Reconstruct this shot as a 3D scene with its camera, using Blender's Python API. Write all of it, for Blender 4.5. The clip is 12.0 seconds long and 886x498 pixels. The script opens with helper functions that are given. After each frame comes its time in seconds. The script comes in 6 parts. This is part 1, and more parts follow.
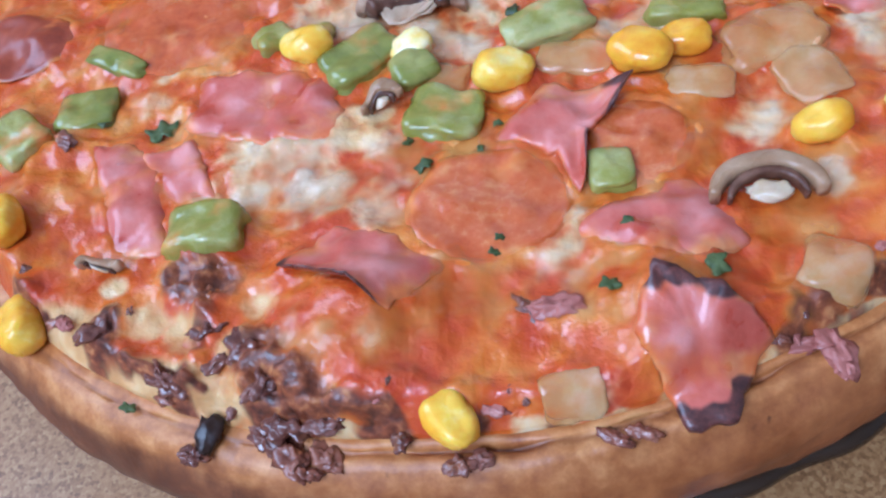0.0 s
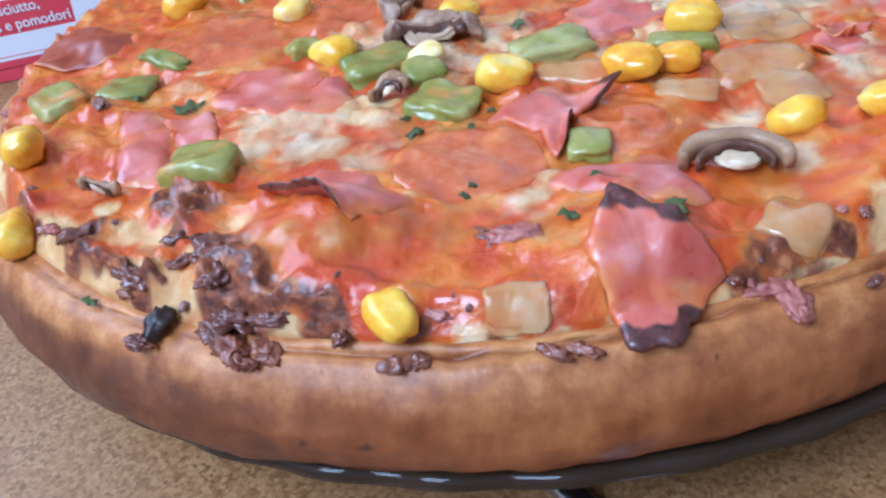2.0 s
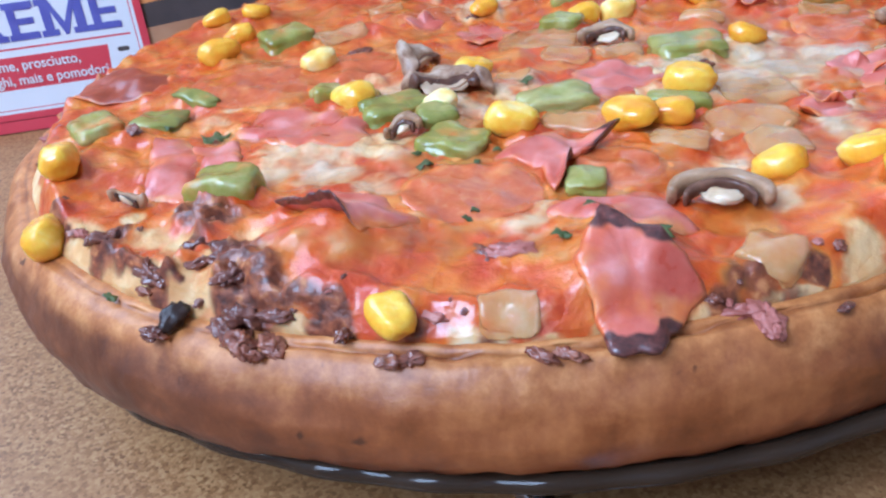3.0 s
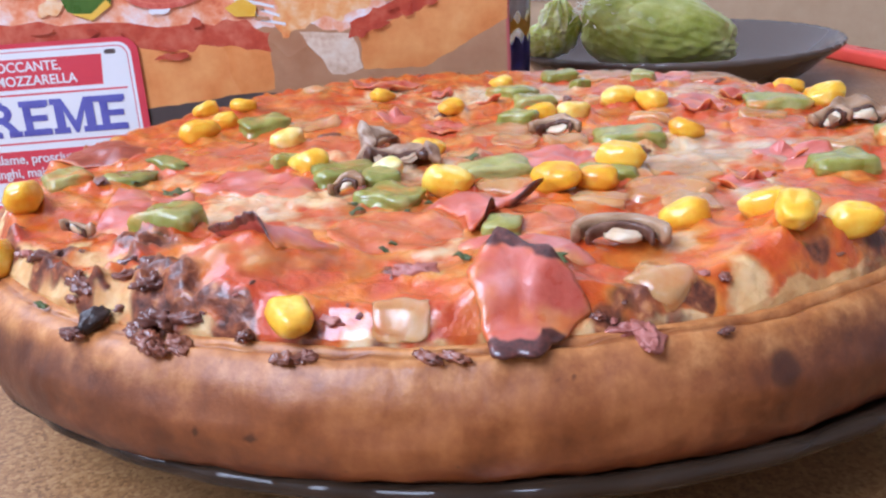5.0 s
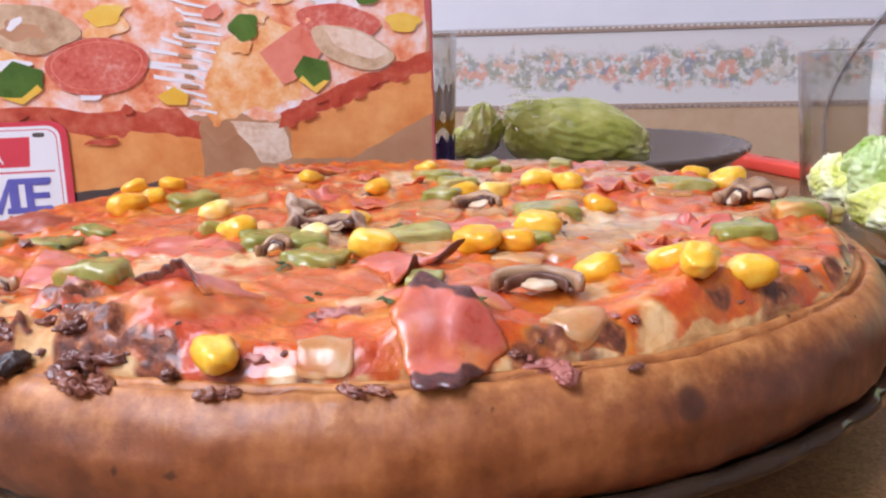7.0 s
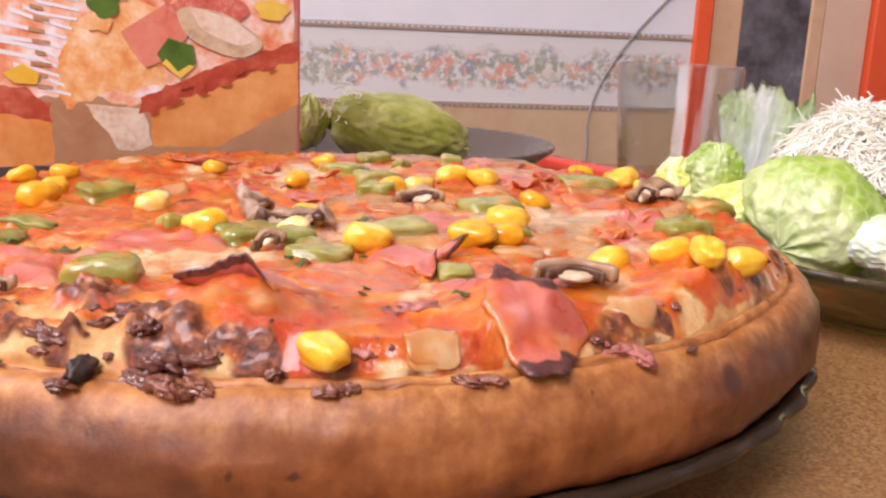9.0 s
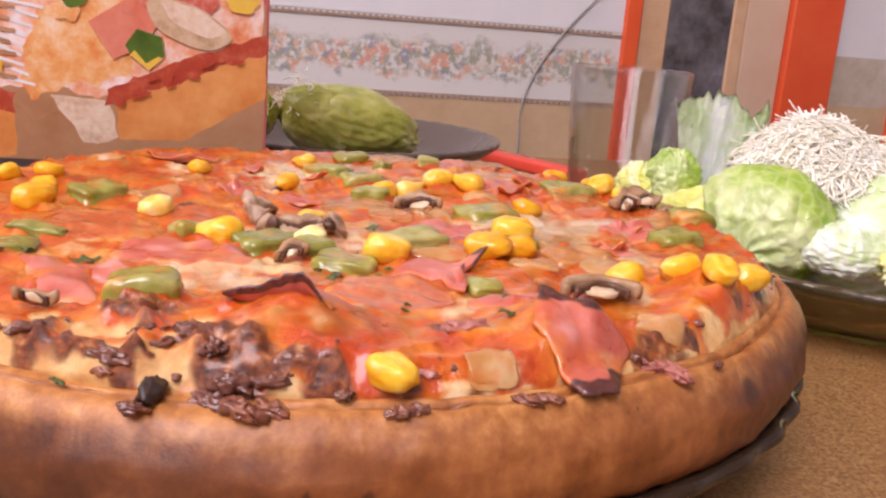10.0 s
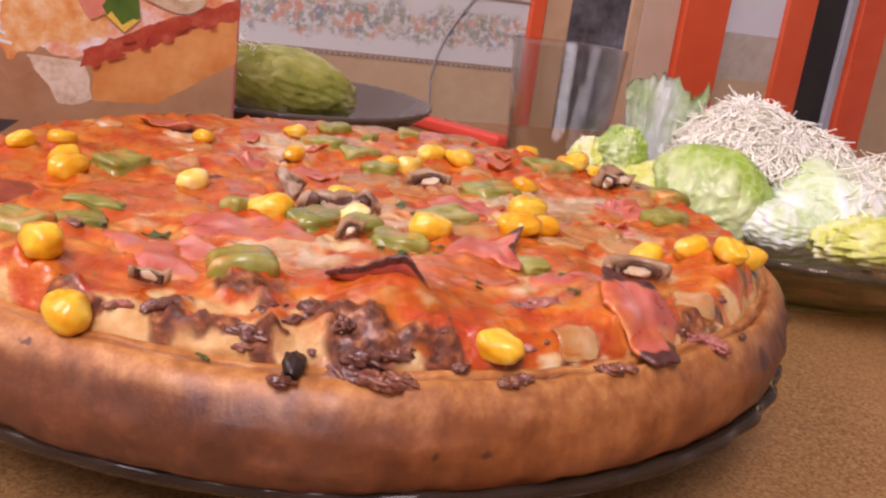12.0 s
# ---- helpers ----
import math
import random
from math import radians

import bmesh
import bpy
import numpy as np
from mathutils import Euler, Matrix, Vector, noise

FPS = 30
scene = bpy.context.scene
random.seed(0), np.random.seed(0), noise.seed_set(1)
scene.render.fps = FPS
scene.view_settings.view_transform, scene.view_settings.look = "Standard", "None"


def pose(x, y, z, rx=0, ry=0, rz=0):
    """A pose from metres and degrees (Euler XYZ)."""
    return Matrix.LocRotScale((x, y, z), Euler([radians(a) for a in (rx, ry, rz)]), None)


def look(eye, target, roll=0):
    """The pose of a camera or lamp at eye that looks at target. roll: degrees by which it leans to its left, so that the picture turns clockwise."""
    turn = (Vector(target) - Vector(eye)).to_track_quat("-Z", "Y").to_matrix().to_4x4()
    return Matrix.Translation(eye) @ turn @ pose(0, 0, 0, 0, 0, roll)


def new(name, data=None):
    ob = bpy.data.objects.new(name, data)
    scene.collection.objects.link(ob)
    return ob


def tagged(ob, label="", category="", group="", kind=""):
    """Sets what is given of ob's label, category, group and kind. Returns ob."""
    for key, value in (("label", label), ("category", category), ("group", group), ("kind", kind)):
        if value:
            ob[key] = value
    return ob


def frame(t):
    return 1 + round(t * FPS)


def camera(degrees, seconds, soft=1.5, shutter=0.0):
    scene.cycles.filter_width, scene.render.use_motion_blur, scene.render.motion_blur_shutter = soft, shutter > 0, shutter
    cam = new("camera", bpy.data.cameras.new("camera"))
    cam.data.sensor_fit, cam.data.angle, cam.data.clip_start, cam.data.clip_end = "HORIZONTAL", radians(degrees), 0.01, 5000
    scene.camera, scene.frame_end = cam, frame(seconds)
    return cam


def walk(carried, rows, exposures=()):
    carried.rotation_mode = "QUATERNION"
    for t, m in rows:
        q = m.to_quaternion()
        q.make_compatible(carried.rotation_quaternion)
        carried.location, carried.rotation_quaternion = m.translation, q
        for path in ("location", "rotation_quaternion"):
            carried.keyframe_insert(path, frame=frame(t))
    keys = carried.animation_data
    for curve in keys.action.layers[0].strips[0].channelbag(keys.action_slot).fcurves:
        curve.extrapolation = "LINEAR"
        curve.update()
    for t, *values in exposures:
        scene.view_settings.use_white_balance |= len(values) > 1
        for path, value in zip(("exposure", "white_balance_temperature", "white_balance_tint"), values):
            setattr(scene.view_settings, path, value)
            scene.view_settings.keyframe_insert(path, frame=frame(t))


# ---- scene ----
cam = camera(51.9, 12.0, soft=2.3)
PATH = [
    (0, (0.01, -0.186, 0.187), (-0.26, 1.002, -1.399), -16.0),
    (0.5, (0.013, -0.199, 0.177), (-0.235, 1.09, -1.332), -12.7),
    (1, (0.014, -0.211, 0.169), (-0.237, 1.201, -1.225), -10.1),
    (1.5, (0.021, -0.211, 0.158), (-0.285, 1.285, -1.134), -10.1),
    (2, (0.024, -0.226, 0.15), (-0.352, 1.333, -1.044), -9.2),
    (2.5, (0.025, -0.238, 0.148), (-0.356, 1.383, -0.96), -7.0),
    (4.5, (0.046, -0.25, 0.124), (-0.407, 1.546, -0.63), -4.1),
    (5, (0.052, -0.258, 0.122), (-0.413, 1.564, -0.56), -3.4),
    (5.5, (0.057, -0.263, 0.122), (-0.43, 1.58, -0.481), -2.7),
    (6, (0.068, -0.266, 0.117), (-0.434, 1.603, -0.389), -1.8),
    (6.5, (0.066, -0.267, 0.112), (-0.376, 1.628, -0.348), -2.0),
    (8.5, (-0.002, -0.274, 0.111), (0.164, 1.67, -0.328), 1.8),
    (9, (-0.013, -0.275, 0.113), (0.271, 1.65, -0.349), 2.3),
    (9.5, (-0.027, -0.271, 0.118), (0.378, 1.627, -0.366), 3.6),
    (10, (-0.042, -0.273, 0.12), (0.442, 1.605, -0.368), 4.5),
    (10.5, (-0.06, -0.281, 0.121), (0.551, 1.56, -0.365), 5.8),
    (11, (-0.075, -0.28, 0.124), (0.585, 1.538, -0.389), 7.3),
    (11.5, (-0.081, -0.277, 0.125), (0.628, 1.513, -0.419), 7.3),
    (12, (-0.092, -0.276, 0.127), (0.665, 1.489, -0.431), 7.7),
]
walk(cam, [(t, look(eye, target, roll)) for t, eye, target, roll in PATH],
     exposures=[(0.0, -0.10, 4520, 10), (2.5, 0.12, 4580, 8), (5.5, 0.23, 5350, 18), (6.5, 0.22, 5650, 21), (9.0, 0.26, 6850, 29), (10.5, 0.01, 7000, 34), (12.0, -0.11, 7050, 38)])

# ---- world and light ----
world = bpy.data.worlds.new("world")
scene.world = world
world.use_nodes = True
_sky = world.node_tree.nodes.new("ShaderNodeTexSky")
_sky.sky_type = "NISHITA"
_sky.sun_disc = False
_sky.sun_elevation = radians(40)
_sky.sun_rotation = radians(230)
world.node_tree.links.new(_sky.outputs[0], world.node_tree.nodes["Background"].inputs[0])
world.node_tree.nodes["Background"].inputs[1].default_value = 0.12


def area(name, m, sx, sy, watts, colour):
    d = bpy.data.lights.new(name, "AREA")
    d.shape, d.size, d.size_y, d.energy, d.color = "RECTANGLE", sx, sy, watts, colour
    ob = new(name, d)
    ob.matrix_world = m
    return ob


# daylight that enters by the two windows of the room
area("window_light", look((-0.55, -0.96, 1.18), (-0.02, 0.05, 0.05)), 0.7, 0.8, 24.5, (0.90, 0.95, 1.0))
area("window_light", look((-1.06, 0.15, 1.10), (0.0, 0.1, 0.05)), 0.8, 0.7, 10.5, (0.90, 0.95, 1.0))

# ---- materials ----


def mat(name):
    m = bpy.data.materials.new(name)
    m.use_nodes = True
    nt = m.node_tree
    return m, nt, nt.nodes["Principled BSDF"]


def node(nt, kind, **values):
    n = nt.nodes.new("ShaderNode" + kind)
    for key, v in values.items():
        if key in n.inputs:
            n.inputs[key].default_value = v
    return n


def coords(nt, scale=1.0):
    c = nt.nodes.new("ShaderNodeTexCoord")
    mp = nt.nodes.new("ShaderNodeMapping")
    mp.inputs["Scale"].default_value = (scale, scale, scale)
    nt.links.new(c.outputs["Object"], mp.inputs["Vector"])
    return mp.outputs[0]


def noise_tex(nt, vec, scale, detail=4.0, rough=0.6):
    n = node(nt, "TexNoise", Scale=scale, Detail=detail, Roughness=rough)
    nt.links.new(vec, n.inputs["Vector"])
    return n.outputs["Fac"]


def ramp(nt, fac, stops):
    r = nt.nodes.new("ShaderNodeValToRGB")
    e = r.color_ramp.elements
    while len(e) < len(stops):
        e.new(0.5)
    for el, (p, c) in zip(e, stops):
        el.position = p
        el.color = (*c, 1)
    nt.links.new(fac, r.inputs[0])
    return r.outputs[0]


def mix(nt, fac, a, b, mode="MIX"):
    m = nt.nodes.new("ShaderNodeMixRGB")
    m.blend_type = mode
    for sock, v in ((m.inputs[0], fac), (m.inputs[1], a), (m.inputs[2], b)):
        if isinstance(v, (int, float)):
            sock.default_value = v
        elif isinstance(v, tuple):
            sock.default_value = (*v, 1)
        else:
            nt.links.new(v, sock)
    return m.outputs[0]


def smooth(nt, val, lo, hi, a=0.0, b=1.0):
    m = node(nt, "MapRange")
    m.interpolation_type = "SMOOTHSTEP"
    nt.links.new(val, m.inputs[0])
    for i, v in enumerate((lo, hi, a, b)):
        m.inputs[i + 1].default_value = v
    return m.outputs[0]


def calc(nt, op, a, b):
    m = nt.nodes.new("ShaderNodeMath")
    m.operation = op
    for sock, v in zip(m.inputs, (a, b)):
        if isinstance(v, (int, float)):
            sock.default_value = v
        else:
            nt.links.new(v, sock)
    return m.outputs[0]


def attr(nt, name):
    a = nt.nodes.new("ShaderNodeAttribute")
    a.attribute_name = name
    return a.outputs["Fac"]


def bump(nt, b, fac, strength, dist):
    n = node(nt, "Bump", Strength=strength, Distance=dist)
    nt.links.new(fac, n.inputs["Height"])
    nt.links.new(n.outputs[0], b.inputs["Normal"])


FILM = ((0.66, 0.14, 0.02), (0.76, 0.26, 0.05), (0.80, 0.42, 0.15))


def melted_film(nt, v, colour, amount):
    """Patches of molten cheese and oil that have run over a topping."""
    rim = attr(nt, "rim")
    where = calc(nt, "ADD", noise_tex(nt, v, 90, 3, 0.55), calc(nt, "MULTIPLY", calc(nt, "POWER", rim, 7.0), 0.26))
    tint = ramp(nt, noise_tex(nt, v, 150, 2), [(0.35, FILM[0]), (0.52, FILM[1]), (0.68, FILM[2])])
    return mix(nt, calc(nt, "MULTIPLY", smooth(nt, where, 0.58 - 0.12 * amount, 0.82 - 0.12 * amount), 0.8), colour, tint)


def simple(name, stops, scale=200.0, rough=0.5, metal=0.0, bumps=0.3, dist=0.0005, sss=0.0, coat=0.0, trans=0.0, detail=5.0, rvar=0.12, ior=1.45, film=0.0, clear=0.0):
    """A surface whose colour wanders between the stops at two scales, with grain and uneven gloss."""
    m, nt, b = mat(name)
    v = coords(nt)
    n1 = noise_tex(nt, v, scale, detail)
    n2 = noise_tex(nt, v, scale * 0.17, 3)
    info = nt.nodes.new("ShaderNodeObjectInfo")
    both = calc(nt, "ADD", calc(nt, "MULTIPLY", n1, 0.55), calc(nt, "MULTIPLY", n2, 0.45))
    both = calc(nt, "ADD", both, calc(nt, "MULTIPLY", calc(nt, "SUBTRACT", info.outputs["Random"], 0.5), 0.10))
    colour = ramp(nt, both, stops)
    if film:
        colour = melted_film(nt, v, colour, film)
    nt.links.new(colour, b.inputs["Base Color"])
    nt.links.new(smooth(nt, n2, 0.3, 0.7, max(0.02, rough - rvar), min(1.0, rough + rvar)), b.inputs["Roughness"])
    b.inputs["Metallic"].default_value = metal
    b.inputs["IOR"].default_value = ior
    b.inputs["Coat Weight"].default_value = coat
    b.inputs["Coat Roughness"].default_value = 0.12
    b.inputs["Transmission Weight"].default_value = trans
    if sss:
        b.inputs["Subsurface Weight"].default_value = sss
        b.inputs["Subsurface Radius"].default_value = (1.0, 0.45, 0.2)
        b.inputs["Subsurface Scale"].default_value = 0.002
    b.inputs["Alpha"].default_value = 1.0 - clear
    if bumps:
        bump(nt, b, n1, bumps, dist)
    return m


def pizza_top_material():
    """Melted cheese over tomato sauce: masks say where it is white, bare dough or charred."""
    m, nt, b = mat("baked_cheese_and_sauce")
    v = coords(nt)
    big = noise_tex(nt, v, 55, 3, 0.5)
    mid = noise_tex(nt, v, 125, 2.5, 0.5)
    fine = noise_tex(nt, v, 400, 2, 0.5)
    oil = ramp(nt, mid, [(0.28, (0.58, 0.075, 0.010)), (0.43, (0.68, 0.140, 0.014)), (0.54, (0.77, 0.235, 0.026)), (0.64, (0.82, 0.36, 0.075)), (0.76, (0.88, 0.58, 0.24))])
    red = ramp(nt, fine, [(0.3, (0.54, 0.060, 0.014)), (0.7, (0.70, 0.12, 0.022))])
    base = mix(nt, smooth(nt, big, 0.50, 0.72), oil, red)
    whitec = ramp(nt, mid, [(0.28, (0.80, 0.47, 0.16)), (0.44, (0.87, 0.68, 0.40)), (0.60, (0.91, 0.81, 0.62)), (0.74, (0.93, 0.90, 0.82))])
    warp = calc(nt, "MULTIPLY", calc(nt, "SUBTRACT", mid, 0.5), 1.15)
    warp2 = calc(nt, "MULTIPLY", calc(nt, "SUBTRACT", fine, 0.5), 0.35)
    w = calc(nt, "ADD", calc(nt, "ADD", attr(nt, "white"), warp), warp2)
    col = mix(nt, smooth(nt, w, 0.36, 0.86), base, whitec)
    d = calc(nt, "ADD", calc(nt, "ADD", attr(nt, "dough"), calc(nt, "MULTIPLY", warp, 0.7)), warp2)
    doughc = ramp(nt, mid, [(0.26, (0.54, 0.29, 0.11)), (0.46, (0.74, 0.49, 0.24)), (0.66, (0.91, 0.75, 0.50))])
    dm = smooth(nt, d, 0.34, 0.78)
    col = mix(nt, dm, col, doughc)
    k = calc(nt, "ADD", calc(nt, "ADD", attr(nt, "char"), calc(nt, "MULTIPLY", warp, 0.9)), warp2)
    charc = ramp(nt, fine, [(0.30, (0.075, 0.024, 0.014)), (0.46, (0.18, 0.056, 0.028)), (0.60, (0.34, 0.12, 0.055)), (0.72, (0.56, 0.27, 0.12))])
    km = smooth(nt, k, 0.45, 0.85)
    col = mix(nt, km, col, charc)
    nt.links.new(mix(nt, 1.0, col, (0.80, 0.66, 0.48), "MULTIPLY"), b.inputs["Base Color"])
    gloss = calc(nt, "ADD", smooth(nt, big, 0.35, 0.65, 0.24, 0.40), calc(nt, "ADD", calc(nt, "MULTIPLY", dm, 0.4), calc(nt, "MULTIPLY", km, 0.12)))
    nt.links.new(smooth(nt, calc(nt, "ADD", dm, calc(nt, "MULTIPLY", km, 0.5)), 0.2, 0.9, 0.50, 0.05), b.inputs["Coat Weight"])
    nt.links.new(gloss, b.inputs["Roughness"])
    b.inputs["Subsurface Weight"].default_value = 0.25
    b.inputs["Subsurface Radius"].default_value = (1.0, 0.5, 0.25)
    b.inputs["Subsurface Scale"].default_value = 0.002
    bump(nt, b, calc(nt, "ADD", calc(nt, "MULTIPLY", mid, 1.2), calc(nt, "ADD", calc(nt, "MULTIPLY", fine, 0.40), calc(nt, "MULTIPLY", noise_tex(nt, v, 950, 2, 0.5), 0.22))), 0.52, 0.0020)
    b.inputs["Coat Roughness"].default_value = 0.04
    b.inputs["Specular IOR Level"].default_value = 0.36
    return m


def cheese_veil_material():
    """A thin molten skin, milky in places and oily orange in others, with open patches."""
    m, nt, b = mat("thin_melted_cheese_film")
    v = coords(nt)
    patch = noise_tex(nt, v, 62, 4, 0.55)
    tone = noise_tex(nt, v, 95, 3, 0.5)
    fine = noise_tex(nt, v, 380, 2, 0.5)
    oily = ramp(nt, tone, [(0.32, (0.58, 0.12, 0.012)), (0.48, (0.66, 0.20, 0.022)), (0.62, (0.72, 0.32, 0.075))])
    milky = ramp(nt, tone, [(0.30, (0.70, 0.40, 0.16)), (0.50, (0.74, 0.54, 0.32)), (0.70, (0.78, 0.66, 0.48))])
    white = smooth(nt, calc(nt, "ADD", attr(nt, "white"), calc(nt, "SUBTRACT", tone, 0.5)), 0.25, 0.75)
    nt.links.new(mix(nt, white, oily, milky), b.inputs["Base Color"])
    cover = calc(nt, "ADD", patch, calc(nt, "ADD", calc(nt, "MULTIPLY", white, 0.05), calc(nt, "MULTIPLY", calc(nt, "SUBTRACT", fine, 0.5), 0.10)))
    nt.links.new(calc(nt, "MULTIPLY", smooth(nt, cover, 0.47, 0.72, 0.0, 0.62), attr(nt, "inner")), b.inputs["Alpha"])
    b.inputs["Roughness"].default_value = 0.22
    b.inputs["Coat Weight"].default_value = 0.6
    b.inputs["Coat Roughness"].default_value = 0.04
    bump(nt, b, calc(nt, "ADD", calc(nt, "MULTIPLY", tone, 0.8), calc(nt, "ADD", calc(nt, "MULTIPLY", fine, 0.4), calc(nt, "MULTIPLY", noise_tex(nt, v, 950, 2, 0.5), 0.2))), 0.55, 0.0018)
    return m


def crust_material():
    m, nt, b = mat("browned_pizza_crust")
    v = coords(nt)
    big = noise_tex(nt, v, 34, 4)
    mid = noise_tex(nt, v, 150, 5, 0.65)
    fine = noise_tex(nt, v, 900, 4)
    streak = nt.nodes.new("ShaderNodeMapping")
    streak.inputs["Scale"].default_value = (1.0, 1.0, 0.22)
    nt.links.new(v, streak.inputs["Vector"])
    runs = noise_tex(nt, streak.outputs[0], 170, 3, 0.5)
    tone = calc(nt, "ADD", calc(nt, "ADD", calc(nt, "MULTIPLY", big, 0.42), 0.12), calc(nt, "ADD", calc(nt, "MULTIPLY", mid, 0.22), calc(nt, "MULTIPLY", runs, 0.16)))
    # darker tone where the crust is browner, and for shade low on its side
    tone = calc(nt, "SUBTRACT", tone, calc(nt, "MULTIPLY", attr(nt, "bake_shade"), 0.085))
    col = ramp(nt, tone, [(0.36, (0.085, 0.029, 0.013)), (0.44, (0.160, 0.058, 0.021)), (0.52, (0.270, 0.110, 0.041)), (0.62, (0.44, 0.215, 0.088))])
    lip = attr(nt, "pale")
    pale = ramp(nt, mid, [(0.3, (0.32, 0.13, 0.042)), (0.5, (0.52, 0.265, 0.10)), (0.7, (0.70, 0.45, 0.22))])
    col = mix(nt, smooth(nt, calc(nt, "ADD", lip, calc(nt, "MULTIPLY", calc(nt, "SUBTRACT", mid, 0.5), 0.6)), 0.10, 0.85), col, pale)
    spots = calc(nt, "MAXIMUM", smooth(nt, noise_tex(nt, v, 190, 2), 0.71, 0.77), smooth(nt, calc(nt, "ADD", attr(nt, "scorch"), calc(nt, "MULTIPLY", calc(nt, "SUBTRACT", mid, 0.5), 0.8)), 0.35, 0.7))
    col = mix(nt, calc(nt, "MULTIPLY", spots, 0.8), col, (0.055, 0.022, 0.014))
    # second brown layer: uneven browning plus painted shade on the lower crust
    browned = smooth(nt, calc(nt, "ADD", attr(nt, "bake_shade"), calc(nt, "MULTIPLY", calc(nt, "SUBTRACT", big, 0.5), 1.2)), 0.1, 1.5, 0.0, 0.75)
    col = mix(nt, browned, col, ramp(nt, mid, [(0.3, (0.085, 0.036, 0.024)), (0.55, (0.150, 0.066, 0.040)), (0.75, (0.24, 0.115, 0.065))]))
    nt.links.new(mix(nt, 1.0, col, (0.94, 0.70, 0.47), "MULTIPLY"), b.inputs["Base Color"])
    nt.links.new(smooth(nt, big, 0.3, 0.7, 0.34, 0.54), b.inputs["Roughness"])
    bump(nt, b, calc(nt, "ADD", calc(nt, "MULTIPLY", mid, 0.6), calc(nt, "ADD", runs, calc(nt, "MULTIPLY", fine, 0.3))), 0.30, 0.0008)
    return m


def ham_material():
    m, nt, b = mat("cooked_ham")
    v = coords(nt)
    n = noise_tex(nt, v, 110, 3, 0.5)
    f = noise_tex(nt, v, 600, 3)
    col = ramp(nt, n, [(0.30, (0.46, 0.062, 0.030)), (0.44, (0.57, 0.135, 0.085)), (0.56, (0.64, 0.20, 0.145)), (0.70, (0.74, 0.33, 0.28))])
    k = calc(nt, "ADD", attr(nt, "char"), calc(nt, "MULTIPLY", calc(nt, "SUBTRACT", n, 0.5), 0.9))
    col = melted_film(nt, v, col, 0.55)
    col = mix(nt, smooth(nt, k, 0.42, 0.72), col, ramp(nt, f, [(0.35, (0.05, 0.018, 0.016)), (0.6, (0.13, 0.045, 0.036)), (0.75, (0.24, 0.09, 0.065))]))
    nt.links.new(mix(nt, 1.0, col, (0.90, 0.80, 0.78), "MULTIPLY"), b.inputs["Base Color"])
    nt.links.new(smooth(nt, n, 0.3, 0.7, 0.26, 0.45), b.inputs["Roughness"])
    b.inputs["Subsurface Weight"].default_value = 0.25
    b.inputs["Subsurface Radius"].default_value = (1.0, 0.4, 0.3)
    b.inputs["Subsurface Scale"].default_value = 0.0015
    bump(nt, b, calc(nt, "ADD", n, calc(nt, "MULTIPLY", f, 0.3)), 0.45, 0.0010)
    b.inputs["Coat Weight"].default_value = 0.38
    b.inputs["Coat Roughness"].default_value = 0.08
    return m


def table_material():
    """Cork-patterned laminate: short speckles in three browns."""
    m, nt, b = mat("cork_patterned_table_top")
    v = coords(nt)
    vor = node(nt, "TexVoronoi", Scale=1000.0)
    nt.links.new(v, vor.inputs["Vector"])
    sep = nt.nodes.new("ShaderNodeSeparateColor")
    nt.links.new(vor.outputs["Color"], sep.inputs[0])
    n = noise_tex(nt, v, 760, 4, 0.7)
    tone = calc(nt, "ADD", calc(nt, "MULTIPLY", sep.outputs[0], 0.35), calc(nt, "MULTIPLY", n, 0.65))
    col = ramp(nt, tone, [(0.25, (0.17, 0.085, 0.034)), (0.42, (0.30, 0.16, 0.066)), (0.58, (0.40, 0.235, 0.105)), (0.8, (0.52, 0.35, 0.18))])
    stain = noise_tex(nt, v, 14, 3)
    col = mix(nt, smooth(nt, stain, 0.4, 0.75, 0.0, 0.35), col, (0.33, 0.16, 0.06))
    nt.links.new(mix(nt, 1.0, col, (0.92, 0.81, 0.66), "MULTIPLY"), b.inputs["Base Color"])
    nt.links.new(smooth(nt, stain, 0.3, 0.7, 0.38, 0.55), b.inputs["Roughness"])
    bump(nt, b, n, 0.12, 0.0003)
    return m


